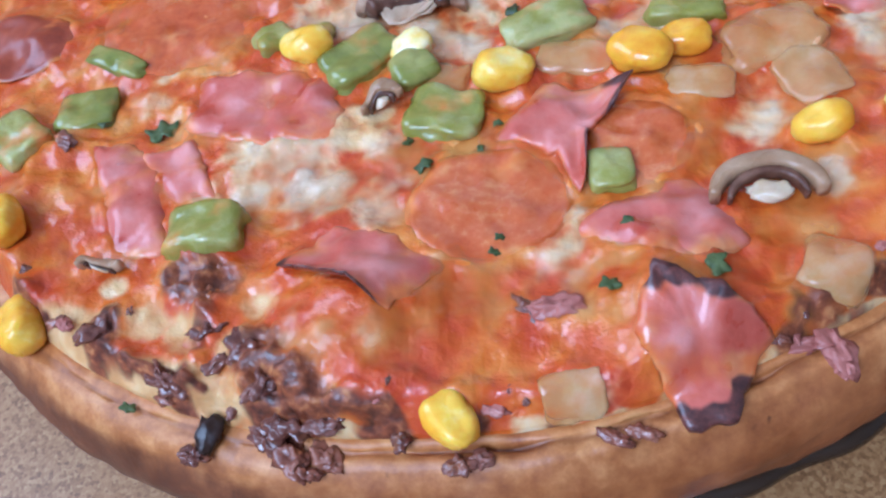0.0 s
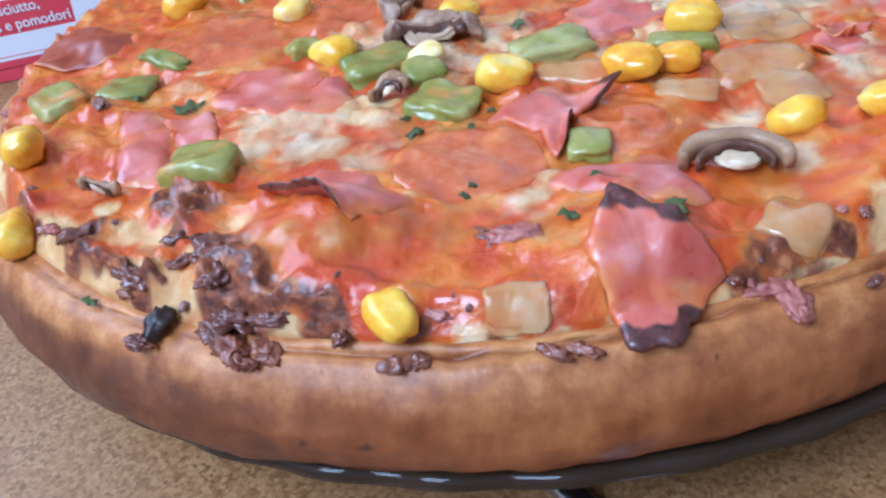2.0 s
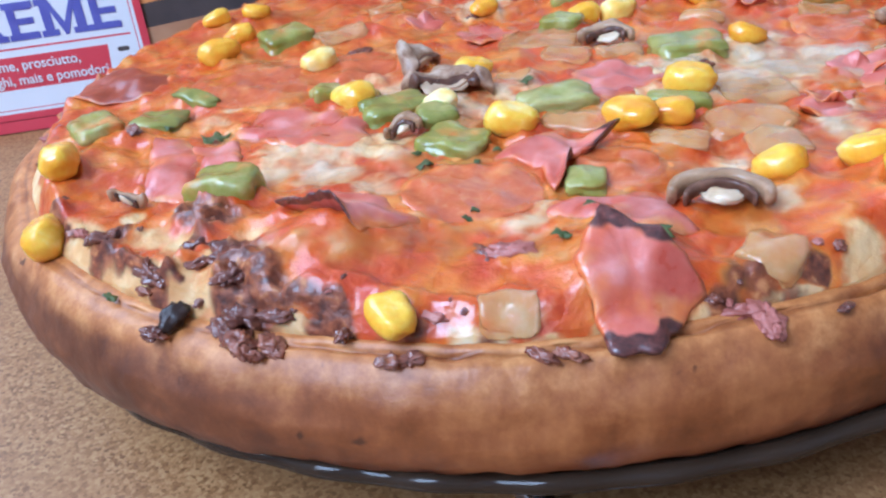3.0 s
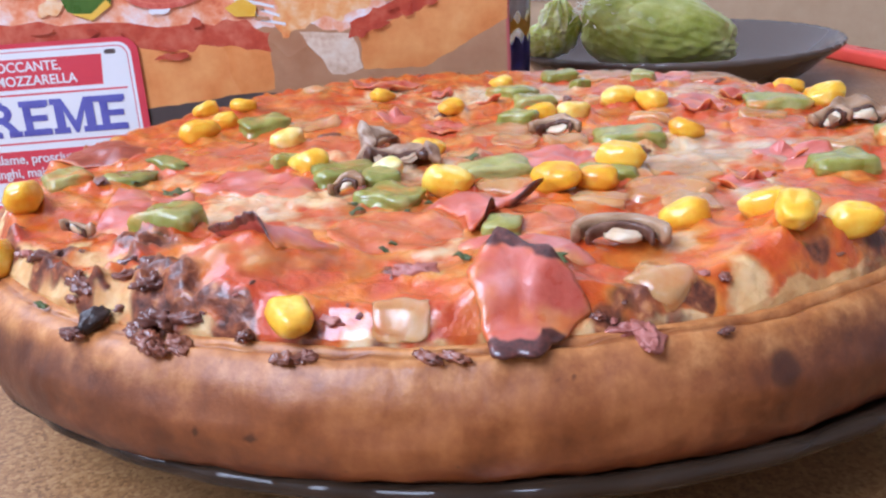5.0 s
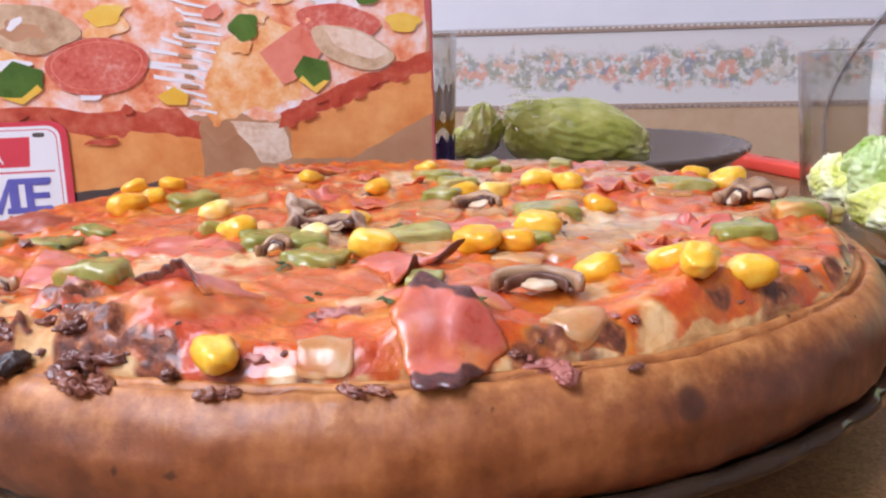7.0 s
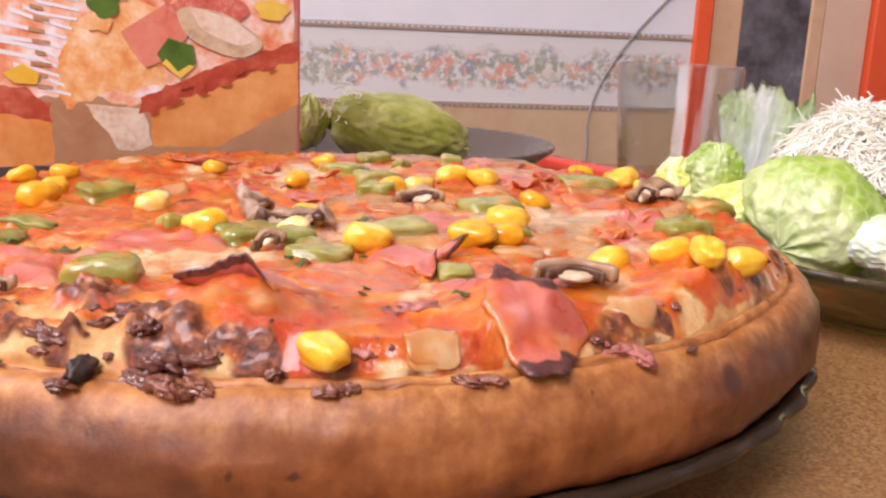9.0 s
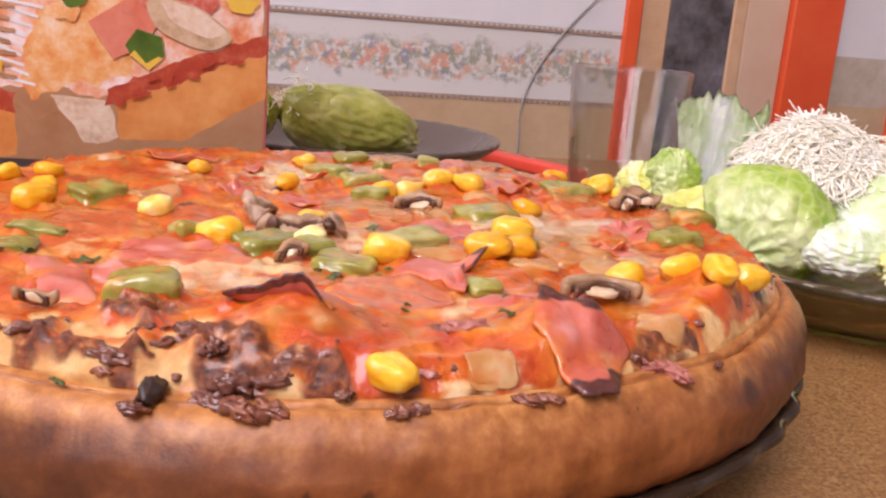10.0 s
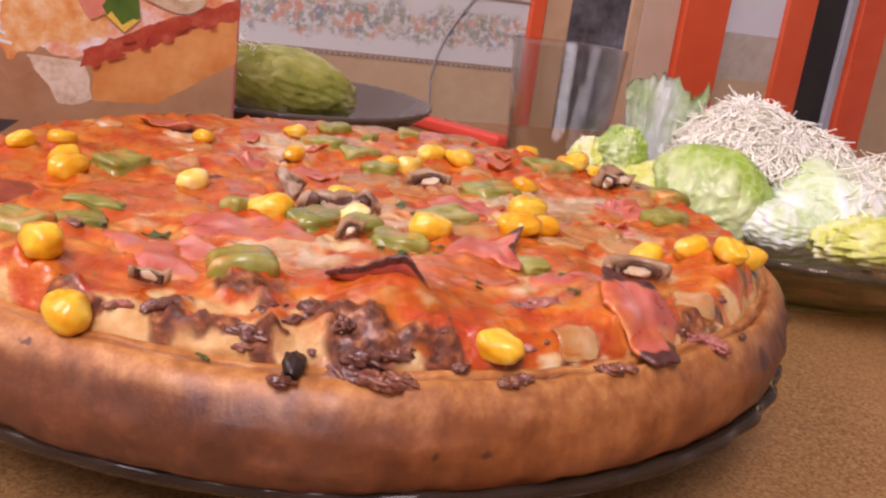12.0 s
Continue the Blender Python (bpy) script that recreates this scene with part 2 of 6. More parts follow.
def wallpaper_material():
    """The flowered paper border: cream ground with a garland of leaves and blossoms along its middle."""
    m, nt, b = mat("flowered_wallpaper_border")
    v = coords(nt)
    mp = nt.nodes.new("ShaderNodeSeparateXYZ")
    nt.links.new(v, mp.inputs[0])
    wob = node(nt, "TexNoise", Scale=85.0, Detail=3.0)
    nt.links.new(v, wob.inputs["Vector"])
    shift = nt.nodes.new("ShaderNodeVectorMath")
    shift.operation = "MULTIPLY_ADD"
    nt.links.new(wob.outputs["Color"], shift.inputs[0])
    shift.inputs[1].default_value = (0.022, 0.0, 0.022)
    nt.links.new(v, shift.inputs[2])
    cell = node(nt, "TexVoronoi", Scale=105.0, Randomness=1.0)
    nt.links.new(shift.outputs[0], cell.inputs["Vector"])
    sep = nt.nodes.new("ShaderNodeSeparateColor")
    nt.links.new(cell.outputs["Color"], sep.inputs[0])
    tint = ramp(nt, sep.outputs[0], [(0.0, (0.62, 0.20, 0.10)), (0.22, (0.58, 0.36, 0.22)), (0.34, (0.20, 0.21, 0.12)), (0.58, (0.32, 0.31, 0.20)), (0.74, (0.18, 0.19, 0.24)), (0.88, (0.44, 0.40, 0.30)), (1.0, (0.60, 0.50, 0.40))])
    sprig = noise_tex(nt, v, 30, 3)
    off = calc(nt, "ABSOLUTE", calc(nt, "ADD", mp.outputs[2], calc(nt, "MULTIPLY", calc(nt, "SUBTRACT", sprig, 0.5), 0.05)), 0.0)
    band = smooth(nt, calc(nt, "ADD", off, calc(nt, "MULTIPLY", calc(nt, "SUBTRACT", noise_tex(nt, v, 150, 3), 0.5), 0.022)), 0.024, 0.011)
    fac = calc(nt, "MULTIPLY", calc(nt, "MULTIPLY", band, smooth(nt, noise_tex(nt, v, 120, 2), 0.36, 0.54)), 0.78)
    nt.links.new(mix(nt, fac, (0.63, 0.60, 0.56), tint), b.inputs["Base Color"])
    b.inputs["Roughness"].default_value = 0.7
    return m


def glass(name, colour, rough=0.02, weight=1.0, ior=1.48, gloss=0.5):
    m, nt, b = mat(name)
    b.inputs["Base Color"].default_value = (*colour, 1)
    b.inputs["Transmission Weight"].default_value = weight
    b.inputs["IOR"].default_value = ior
    b.inputs["Specular IOR Level"].default_value = gloss
    v = coords(nt)
    nt.links.new(smooth(nt, noise_tex(nt, v, 40, 3), 0.4, 0.8, rough, rough + 0.06), b.inputs["Roughness"])
    return m


def clear_glass():
    """Thin clear drinking glass: lets the light straight through, with a gloss that grows at grazing angles."""
    m, nt, b = mat("clear_drinking_glass")
    clear = nt.nodes.new("ShaderNodeBsdfTransparent")
    clear.inputs[0].default_value = (0.93, 0.93, 0.915, 1)
    shine = nt.nodes.new("ShaderNodeBsdfGlossy")
    shine.inputs["Roughness"].default_value = 0.03
    lw = node(nt, "LayerWeight", Blend=0.5)
    fr = calc(nt, "ADD", calc(nt, "MULTIPLY", calc(nt, "POWER", lw.outputs["Facing"], 2.2), 0.70), 0.03)
    both = nt.nodes.new("ShaderNodeMixShader")
    nt.links.new(fr, both.inputs[0])
    nt.links.new(clear.outputs[0], both.inputs[1])
    nt.links.new(shine.outputs[0], both.inputs[2])
    nt.links.new(both.outputs[0], nt.nodes["Material Output"].inputs[0])
    nt.nodes.remove(b)
    return m


MAT = {
    "top": pizza_top_material(),
    "veil": cheese_veil_material(),
    "crust": crust_material(),
    "ham": ham_material(),
    "table": table_material(),
    "border": wallpaper_material(),
    "salami": simple("greasy_salami", [(0.3, (0.40, 0.060, 0.012)), (0.46, (0.51, 0.100, 0.020)), (0.57, (0.56, 0.135, 0.034)), (0.70, (0.66, 0.26, 0.10))], 480, 0.2, sss=0.25, bumps=0.25, dist=0.0005, coat=0.55, film=0.35),
    "salami_dark": simple("browned_salami", [(0.3, (0.20, 0.030, 0.012)), (0.5, (0.30, 0.055, 0.020)), (0.7, (0.44, 0.12, 0.05))], 300, 0.4, sss=0.1, bumps=0.3, dist=0.0006, coat=0.1, film=0.2),
    "corn": simple("sweet_corn", [(0.36, (0.74, 0.28, 0.006)), (0.47, (0.83, 0.42, 0.014)), (0.56, (0.87, 0.54, 0.05)), (0.66, (0.91, 0.72, 0.26))], 170, 0.24, sss=0.35, bumps=0.4, dist=0.0007, coat=0.25),
    "corn_pale": simple("pale_sweet_corn", [(0.38, (0.82, 0.46, 0.04)), (0.5, (0.88, 0.62, 0.14)), (0.62, (0.92, 0.80, 0.46))], 170, 0.24, sss=0.35, bumps=0.4, dist=0.0007, coat=0.25),
    "pepper": simple("cooked_green_pepper_flesh", [(0.34, (0.20, 0.19, 0.018)), (0.5, (0.30, 0.28, 0.050)), (0.66, (0.46, 0.42, 0.16))], 190, 0.28, sss=0.4, bumps=0.45, dist=0.0010, coat=0.4, film=0.5),
    "pepper_skin": simple("cooked_green_pepper_skin", [(0.3, (0.12, 0.12, 0.018)), (0.5, (0.23, 0.23, 0.04)), (0.7, (0.40, 0.36, 0.10))], 170, 0.2, sss=0.1, bumps=0.25, dist=0.0005, coat=0.3, film=0.4),
    "onion": simple("roasted_onion", [(0.34, (0.60, 0.26, 0.06)), (0.5, (0.74, 0.44, 0.16)), (0.64, (0.86, 0.66, 0.38))], 130, 0.14, clear=0.5, sss=0.1, bumps=0.45, dist=0.0012, coat=1.0, film=0.5),
    "mushroom": simple("cooked_mushroom_flesh", [(0.3, (0.30, 0.16, 0.085)), (0.5, (0.50, 0.33, 0.20)), (0.7, (0.68, 0.54, 0.38))], 190, 0.35, sss=0.15, bumps=0.4, dist=0.0005),
    "mushroom_dark": simple("browned_mushroom_gills", [(0.34, (0.10, 0.048, 0.028)), (0.48, (0.26, 0.14, 0.08)), (0.58, (0.42, 0.27, 0.17)), (0.68, (0.62, 0.49, 0.36))], 330, 0.35, bumps=0.5, dist=0.0005),
    "gill": simple("dark_mushroom_gills", [(0.34, (0.045, 0.018, 0.011)), (0.5, (0.11, 0.045, 0.025)), (0.68, (0.22, 0.11, 0.065))], 330, 0.35, bumps=0.5, dist=0.0005),
    "stem": simple("pale_mushroom_stem", [(0.3, (0.50, 0.33, 0.18)), (0.5, (0.68, 0.53, 0.35)), (0.7, (0.80, 0.69, 0.53))], 190, 0.3, sss=0.2, bumps=0.3),
    "crumb": simple("browned_minced_meat", [(0.3, (0.060, 0.020, 0.014)), (0.5, (0.145, 0.050, 0.033)), (0.7, (0.28, 0.11, 0.070))], 420, 0.26, bumps=0.5, dist=0.0006, coat=0.5, film=0.1),
    "crumb_red": simple("reddish_browned_mince", [(0.3, (0.09, 0.026, 0.016)), (0.5, (0.20, 0.062, 0.034)), (0.7, (0.38, 0.15, 0.085))], 420, 0.26, bumps=0.5, dist=0.0006, coat=0.5, film=0.3),
    "crumb_pink": simple("pink_meat_crumb", [(0.3, (0.24, 0.06, 0.04)), (0.6, (0.44, 0.16, 0.12)), (0.75, (0.58, 0.30, 0.24))], 420, 0.3, bumps=0.6, dist=0.0006),
    "char": simple("charred_leaf", [(0.3, (0.012, 0.008, 0.007)), (0.6, (0.05, 0.025, 0.018)), (0.8, (0.12, 0.07, 0.05))], 420, 0.3, bumps=0.5),
    "herb": simple("dried_green_herb", [(0.3, (0.025, 0.035, 0.010)), (0.5, (0.06, 0.085, 0.022)), (0.7, (0.14, 0.16, 0.05))], 500, 0.5, bumps=0.5),
    "plate": glass("smoked_brown_glass", (0.050, 0.030, 0.018), 0.06, 0.25, 1.40, 0.25),
    "plate_far": glass("thin_smoked_glass", (0.13, 0.095, 0.075), 0.10, 0.10, 1.4),
    "amber": glass("olive_amber_glass", (0.66, 0.54, 0.28), 0.02, 0.95),
    "glass": clear_glass(),
    "steel": simple("dull_steel", [(0.3, (0.46, 0.46, 0.50)), (0.7, (0.64, 0.64, 0.68))], 300, 0.3, metal=1.0, bumps=0.1),
    "cap": simple("brown_mushroom_cap_skin", [(0.3, (0.22, 0.11, 0.05)), (0.5, (0.36, 0.21, 0.11)), (0.7, (0.52, 0.35, 0.21))], 190, 0.3, sss=0.1, bumps=0.3, dist=0.0005),
    "shred": simple("grated_pale_cheese", [(0.3, (0.93, 0.88, 0.68)), (0.5, (0.96, 0.93, 0.80)), (0.7, (0.98, 0.97, 0.90))], 300, 0.45, bumps=0.2),
    "white_wall": simple("white_painted_wall", [(0.3, (0.64, 0.63, 0.64)), (0.7, (0.70, 0.69, 0.69))], 30, 0.75, bumps=0.15, dist=0.001),
    "tan_wall": simple("tan_wallpaper", [(0.3, (0.50, 0.32, 0.18)), (0.7, (0.58, 0.40, 0.24))], 60, 0.75, bumps=0.2, dist=0.0006),
    "trim_brown": simple("printed_brown_line", [(0.3, (0.30, 0.20, 0.14)), (0.7, (0.46, 0.34, 0.26))], 200, 0.7, bumps=0.0),
    "red_paint": simple("orange_red_gloss_paint", [(0.3, (0.72, 0.075, 0.018)), (0.7, (0.80, 0.12, 0.035))], 25, 0.35, bumps=0.1, dist=0.0006),
    "wood": simple("light_wood", [(0.3, (0.52, 0.30, 0.16)), (0.7, (0.66, 0.43, 0.26))], 40, 0.5, bumps=0.2),
    "beige": simple("beige_painted_panel", [(0.3, (0.58, 0.38, 0.26)), (0.7, (0.66, 0.46, 0.33))], 30, 0.55, bumps=0.1),
    "dark": simple("dark_recess", [(0.3, (0.012, 0.009, 0.008)), (0.7, (0.035, 0.026, 0.022))], 30, 0.5, bumps=0.1),
    "grey": simple("grey_metal_strip", [(0.3, (0.34, 0.35, 0.38)), (0.7, (0.46, 0.47, 0.50))], 60, 0.4, bumps=0.1),
    "border_far": simple("faded_border_paper", [(0.3, (0.40, 0.31, 0.22)), (0.5, (0.50, 0.42, 0.33)), (0.7, (0.58, 0.52, 0.45))], 60, 0.7, bumps=0.0),
    "ripple": simple("dark_rippled_glass", [(0.34, (0.06, 0.05, 0.05)), (0.5, (0.15, 0.14, 0.15)), (0.66, (0.36, 0.36, 0.42))], 34, 0.15, bumps=0.9, dist=0.004),
    "floor": simple("brown_floor_tiles", [(0.3, (0.25, 0.15, 0.09)), (0.7, (0.36, 0.23, 0.15))], 12, 0.4, bumps=0.1),
    "ceiling": simple("white_ceiling_paint", [(0.3, (0.78, 0.78, 0.77)), (0.7, (0.84, 0.84, 0.83))], 12, 0.8, bumps=0.1),
    "red_plastic": simple("red_plastic", [(0.3, (0.72, 0.05, 0.03)), (0.7, (0.80, 0.09, 0.05))], 60, 0.35, bumps=0.05),
    "cord": simple("grey_cord", [(0.3, (0.22, 0.20, 0.19)), (0.7, (0.36, 0.33, 0.31))], 200, 0.6, bumps=0.1),
    "card": simple("carton_edge", [(0.3, (0.50, 0.10, 0.10)), (0.7, (0.60, 0.16, 0.15))], 60, 0.45, bumps=0.05),
    "ink_white": simple("glossy_white_print", [(0.3, (0.80, 0.80, 0.82)), (0.7, (0.86, 0.86, 0.88))], 60, 0.35, bumps=0.0),
    "ink_red": simple("glossy_red_print", [(0.3, (0.62, 0.045, 0.07)), (0.7, (0.70, 0.075, 0.10))], 60, 0.35, bumps=0.0),
    "ink_blue": simple("glossy_blue_print", [(0.3, (0.09, 0.085, 0.36)), (0.7, (0.16, 0.16, 0.50))], 160, 0.35, bumps=0.0),
    "ink_dark": simple("glossy_dark_print", [(0.3, (0.06, 0.05, 0.05)), (0.7, (0.12, 0.09, 0.08))], 60, 0.35, bumps=0.0),
    "print_crust": simple("printed_golden_crust", [(0.32, (0.56, 0.16, 0.035)), (0.46, (0.74, 0.27, 0.075)), (0.58, (0.83, 0.37, 0.12)), (0.72, (0.89, 0.50, 0.21))], 55, 0.35, bumps=0.0),
    "print_cheese": simple("printed_melted_cheese", [(0.36, (0.62, 0.10, 0.045)), (0.44, (0.82, 0.27, 0.12)), (0.50, (0.88, 0.44, 0.27)), (0.55, (0.91, 0.64, 0.54)), (0.62, (0.93, 0.86, 0.86))], 95, 0.35, bumps=0.0),
    "print_orange": simple("printed_orange_cheese", [(0.36, (0.80, 0.25, 0.07)), (0.46, (0.88, 0.44, 0.16)), (0.55, (0.92, 0.64, 0.38)), (0.64, (0.94, 0.84, 0.72))], 130, 0.35, bumps=0.0),
    "print_sauce": simple("printed_tomato_sauce", [(0.3, (0.32, 0.03, 0.02)), (0.5, (0.52, 0.08, 0.04)), (0.7, (0.68, 0.22, 0.13))], 150, 0.35, bumps=0.0),
    "print_salami": simple("printed_salami", [(0.3, (0.52, 0.07, 0.045)), (0.5, (0.66, 0.16, 0.11)), (0.7, (0.80, 0.46, 0.38))], 420, 0.35, bumps=0.0),
    "print_bread": simple("printed_bread_crumb", [(0.3, (0.56, 0.33, 0.20)), (0.5, (0.78, 0.60, 0.44)), (0.7, (0.86, 0.76, 0.64))], 330, 0.35, bumps=0.0),
    "print_wood": simple("printed_wooden_board", [(0.3, (0.40, 0.18, 0.085)), (0.7, (0.62, 0.37, 0.21))], 45, 0.35, bumps=0.0),
    "print_green": simple("printed_green_pepper", [(0.3, (0.04, 0.10, 0.012)), (0.6, (0.10, 0.20, 0.03)), (0.8, (0.24, 0.34, 0.08))], 110, 0.35, bumps=0.0),
    "print_yellow": simple("printed_corn", [(0.3, (0.80, 0.42, 0.02)), (0.7, (0.88, 0.66, 0.14))], 110, 0.35, bumps=0.0),
    "print_mushroom": simple("printed_mushroom", [(0.3, (0.40, 0.23, 0.12)), (0.5, (0.66, 0.48, 0.30)), (0.7, (0.82, 0.70, 0.54))], 150, 0.35, bumps=0.0),
    "print_pink": simple("printed_ham", [(0.3, (0.70, 0.16, 0.09)), (0.7, (0.82, 0.36, 0.26))], 110, 0.35, bumps=0.0),
}


def lettuce_material(name, greens, pale, rough=0.34, vein_depth=0.25):
    """Crisp leaf: pale along the ribs, with a net of fine veins in relief."""
    m, nt, b = mat(name)
    v = coords(nt)
    n = noise_tex(nt, v, 55, 3, 0.5)
    f = noise_tex(nt, v, 260, 3, 0.5)
    net = node(nt, "TexVoronoi", Scale=190.0)
    net.feature = "DISTANCE_TO_EDGE"
    nt.links.new(v, net.inputs["Vector"])
    vein = smooth(nt, net.outputs["Distance"], 0.0, 0.22)
    green = ramp(nt, n, [(0.3, greens[0]), (0.5, greens[1]), (0.7, greens[2])])
    w = calc(nt, "ADD", attr(nt, "rib"), calc(nt, "MULTIPLY", calc(nt, "SUBTRACT", n, 0.5), 0.9))
    col = mix(nt, smooth(nt, w, 0.05, 0.60), green, pale)
    col = mix(nt, calc(nt, "MULTIPLY", calc(nt, "SUBTRACT", 1.0, vein), vein_depth), col, pale)
    nt.links.new(col, b.inputs["Base Color"])
    b.inputs["Roughness"].default_value = rough
    b.inputs["Subsurface Weight"].default_value = 0.35
    b.inputs["Subsurface Radius"].default_value = (0.7, 1.0, 0.3)
    b.inputs["Subsurface Scale"].default_value = 0.0008
    bump(nt, b, calc(nt, "ADD", calc(nt, "MULTIPLY", vein, vein_depth), calc(nt, "ADD", n, calc(nt, "MULTIPLY", f, 0.3))), 0.4, 0.0016)
    return m


MAT["lettuce"] = lettuce_material("crisp_lettuce", ((0.40, 0.55, 0.10), (0.58, 0.72, 0.22), (0.74, 0.84, 0.42)), (0.84, 0.90, 0.74))
MAT["lettuce_bright"] = lettuce_material("bright_green_lettuce", ((0.20, 0.36, 0.03), (0.32, 0.48, 0.06), (0.48, 0.60, 0.14)), (0.66, 0.74, 0.40))
MAT["lettuce_heart"] = lettuce_material("green_lettuce_heart", ((0.28, 0.30, 0.035), (0.42, 0.43, 0.075), (0.56, 0.55, 0.15)), (0.66, 0.66, 0.34), vein_depth=0.08)
MAT["lettuce_pale"] = lettuce_material("pale_inner_lettuce", ((0.46, 0.62, 0.24), (0.60, 0.73, 0.40), (0.74, 0.82, 0.60)), (0.84, 0.88, 0.82))
MAT["lettuce_yellow"] = lettuce_material("yellow_green_lettuce", ((0.54, 0.58, 0.07), (0.68, 0.70, 0.14), (0.78, 0.78, 0.34)), (0.84, 0.84, 0.56))

# ---- helpers for meshes ----


def mesh_object(name, bm, material, sharp=False):
    me = bpy.data.meshes.new(name)
    bm.normal_update()
    bm.to_mesh(me)
    bm.free()
    me.materials.append(material)
    if not sharp:
        me.polygons.foreach_set("use_smooth", [True] * len(me.polygons))
    return new(name, me)


def part(name, bm, material, parent, label="", sharp=False):
    """One mesh under a thing or under a part."""
    ob = mesh_object(name, bm, material, sharp)
    ob.parent = parent
    if label:
        ob["label"] = label
    return ob


def thing(name, label, category, at=(0, 0, 0), turn=0, group=""):
    ob = new(name)
    ob.empty_display_size = 0.01
    ob.matrix_world = pose(*at, 0, 0, turn)
    return tagged(ob, label, category, group)


def box_bm(x0, x1, y0, y1, z0, z1, bevel=0.0, segments=2):
    bm = bmesh.new()
    bmesh.ops.create_cube(bm, size=1.0)
    for v in bm.verts:
        v.co = Vector((x0 + (v.co.x + 0.5) * (x1 - x0), y0 + (v.co.y + 0.5) * (y1 - y0), z0 + (v.co.z + 0.5) * (z1 - z0)))
    if bevel:
        bmesh.ops.bevel(bm, geom=bm.edges[:], offset=bevel, segments=segments, profile=0.5, affect="EDGES")
    return bm


def lathe_bm(profile, steps=96, flute=None):
    """A closed ring of revolution round z; flute(angle, r, z) may move each ring's radius and height."""
    bm = bmesh.new()
    rows = []
    for r, z in profile:
        row = []
        for i in range(steps):
            a = 2 * math.pi * i / steps
            rr, zz = flute(a, r, z) if flute else (r, z)
            row.append(bm.verts.new((rr * math.cos(a), rr * math.sin(a), zz)))
        rows.append(row)
    for r0, r1 in zip(rows, rows[1:]):
        for i in range(steps):
            j = (i + 1) % steps
            bm.faces.new((r0[i], r0[j], r1[j], r1[i]))
    for row, flip in ((rows[0], True), (rows[-1], False)):
        c = bm.verts.new(sum((v.co for v in row), Vector()) / steps)
        for i in range(steps):
            j = (i + 1) % steps
            bm.faces.new((c, row[j], row[i]) if flip else (c, row[i], row[j]))
    bmesh.ops.recalc_face_normals(bm, faces=bm.faces)
    return bm


def polygon_bm(points, depth):
    """A flat plate with the outline given, depth thick towards -y, in the xz plane."""
    bm = bmesh.new()
    front = [bm.verts.new((x, -depth, z)) for x, z in points]
    back = [bm.verts.new((x, 0, z)) for x, z in points]
    n = len(points)
    bm.faces.new(front)
    bm.faces.new(back[::-1])
    for i in range(n):
        j = (i + 1) % n
        bm.faces.new((front[j], front[i], back[i], back[j]))
    bmesh.ops.recalc_face_normals(bm, faces=bm.faces)
    return bm


def tube_bm(points, radius, sides=10):
    bm = bmesh.new()
    rows = []
    for i, p in enumerate(points):
        p = Vector(p)
        d = (Vector(points[min(i + 1, len(points) - 1)]) - Vector(points[max(i - 1, 0)])).normalized()
        q = d.to_track_quat("Z", "Y")
        rows.append([bm.verts.new(p + q @ Vector((radius * math.cos(2 * math.pi * k / sides), radius * math.sin(2 * math.pi * k / sides), 0))) for k in range(sides)])
    for a, b in zip(rows, rows[1:]):
        for k in range(sides):
            j = (k + 1) % sides
            bm.faces.new((a[k], a[j], b[j], b[k]))
    bm.faces.new(rows[0][::-1])
    bm.faces.new(rows[-1])
    return bm


def ss(x, a, b):
    t = min(1.0, max(0.0, (x - a) / (b - a)))
    return t * t * (3 - 2 * t)


def nz(x, y, z, scale):
    return noise.noise(Vector((x, y, z)) * scale)


# ---- the room ----
WALL_Y = 0.74
tagged(mesh_object("floor", box_bm(-1.2, 1.9, -1.1, 2.0, -0.80, -0.75), MAT["floor"], True), "brown tiled kitchen floor below the table", "floor", kind="structure")
tagged(mesh_object("ceiling", box_bm(-1.2, 1.9, -1.1, 2.0, 1.75, 1.80), MAT["ceiling"], True), "plain white painted room ceiling", "ceiling", kind="structure")


def wall_slab(name, label, x0, x1, y0, y1, z0, z1, material):
    return tagged(mesh_object(name, box_bm(x0, x1, y0, y1, z0, z1), material, True), label, "wall", kind="structure")


wall_slab("wall_north", "white painted wall above a flowered paper border", -1.1, 0.416, WALL_Y, WALL_Y + 0.1, 0.121, 1.75, MAT["white_wall"])
wall_slab("wall_north_lower", "tan papered lower wall behind the table", -1.1, 0.416, WALL_Y, WALL_Y + 0.1, -0.75, 0.034, MAT["tan_wall"])
strip = tagged(mesh_object("wallpaper_border", box_bm(-0.758, 0.758, 0, 0.1, -0.0435, 0.0435), MAT["border"], True), "cream wallpaper border strip with small orange and green flowers", "wallpaper", kind="structure")
strip.location = (-0.342, WALL_Y + 0.001, 0.0775)
for z in (0.0375, 0.1165):
    line = tagged(mesh_object("trim", box_bm(-1.1, 0.416, WALL_Y - 0.0012, WALL_Y + 0.0005, z - 0.0013, z + 0.0013), MAT["trim_brown"], True), "thin brown printed line edging the wallpaper border", "trim", kind="structure")
    for i in range(150):
        bead = part("bead", polygon_bm([(0.0022 * math.cos(a), 0.0014 * math.sin(a)) for a in (0, 1.05, 2.1, 3.14, 4.19, 5.24)], 0.0008), MAT["trim_brown"], line, sharp=True) if i == 0 else None
        if bead:
            first = bead
        else:
            bead = new("bead", first.data)
            bead.parent = line
        bead.location = (-0.60 + i * 0.0067, WALL_Y - 0.0013, z + (0.0022 if z > 0.08 else -0.0022))

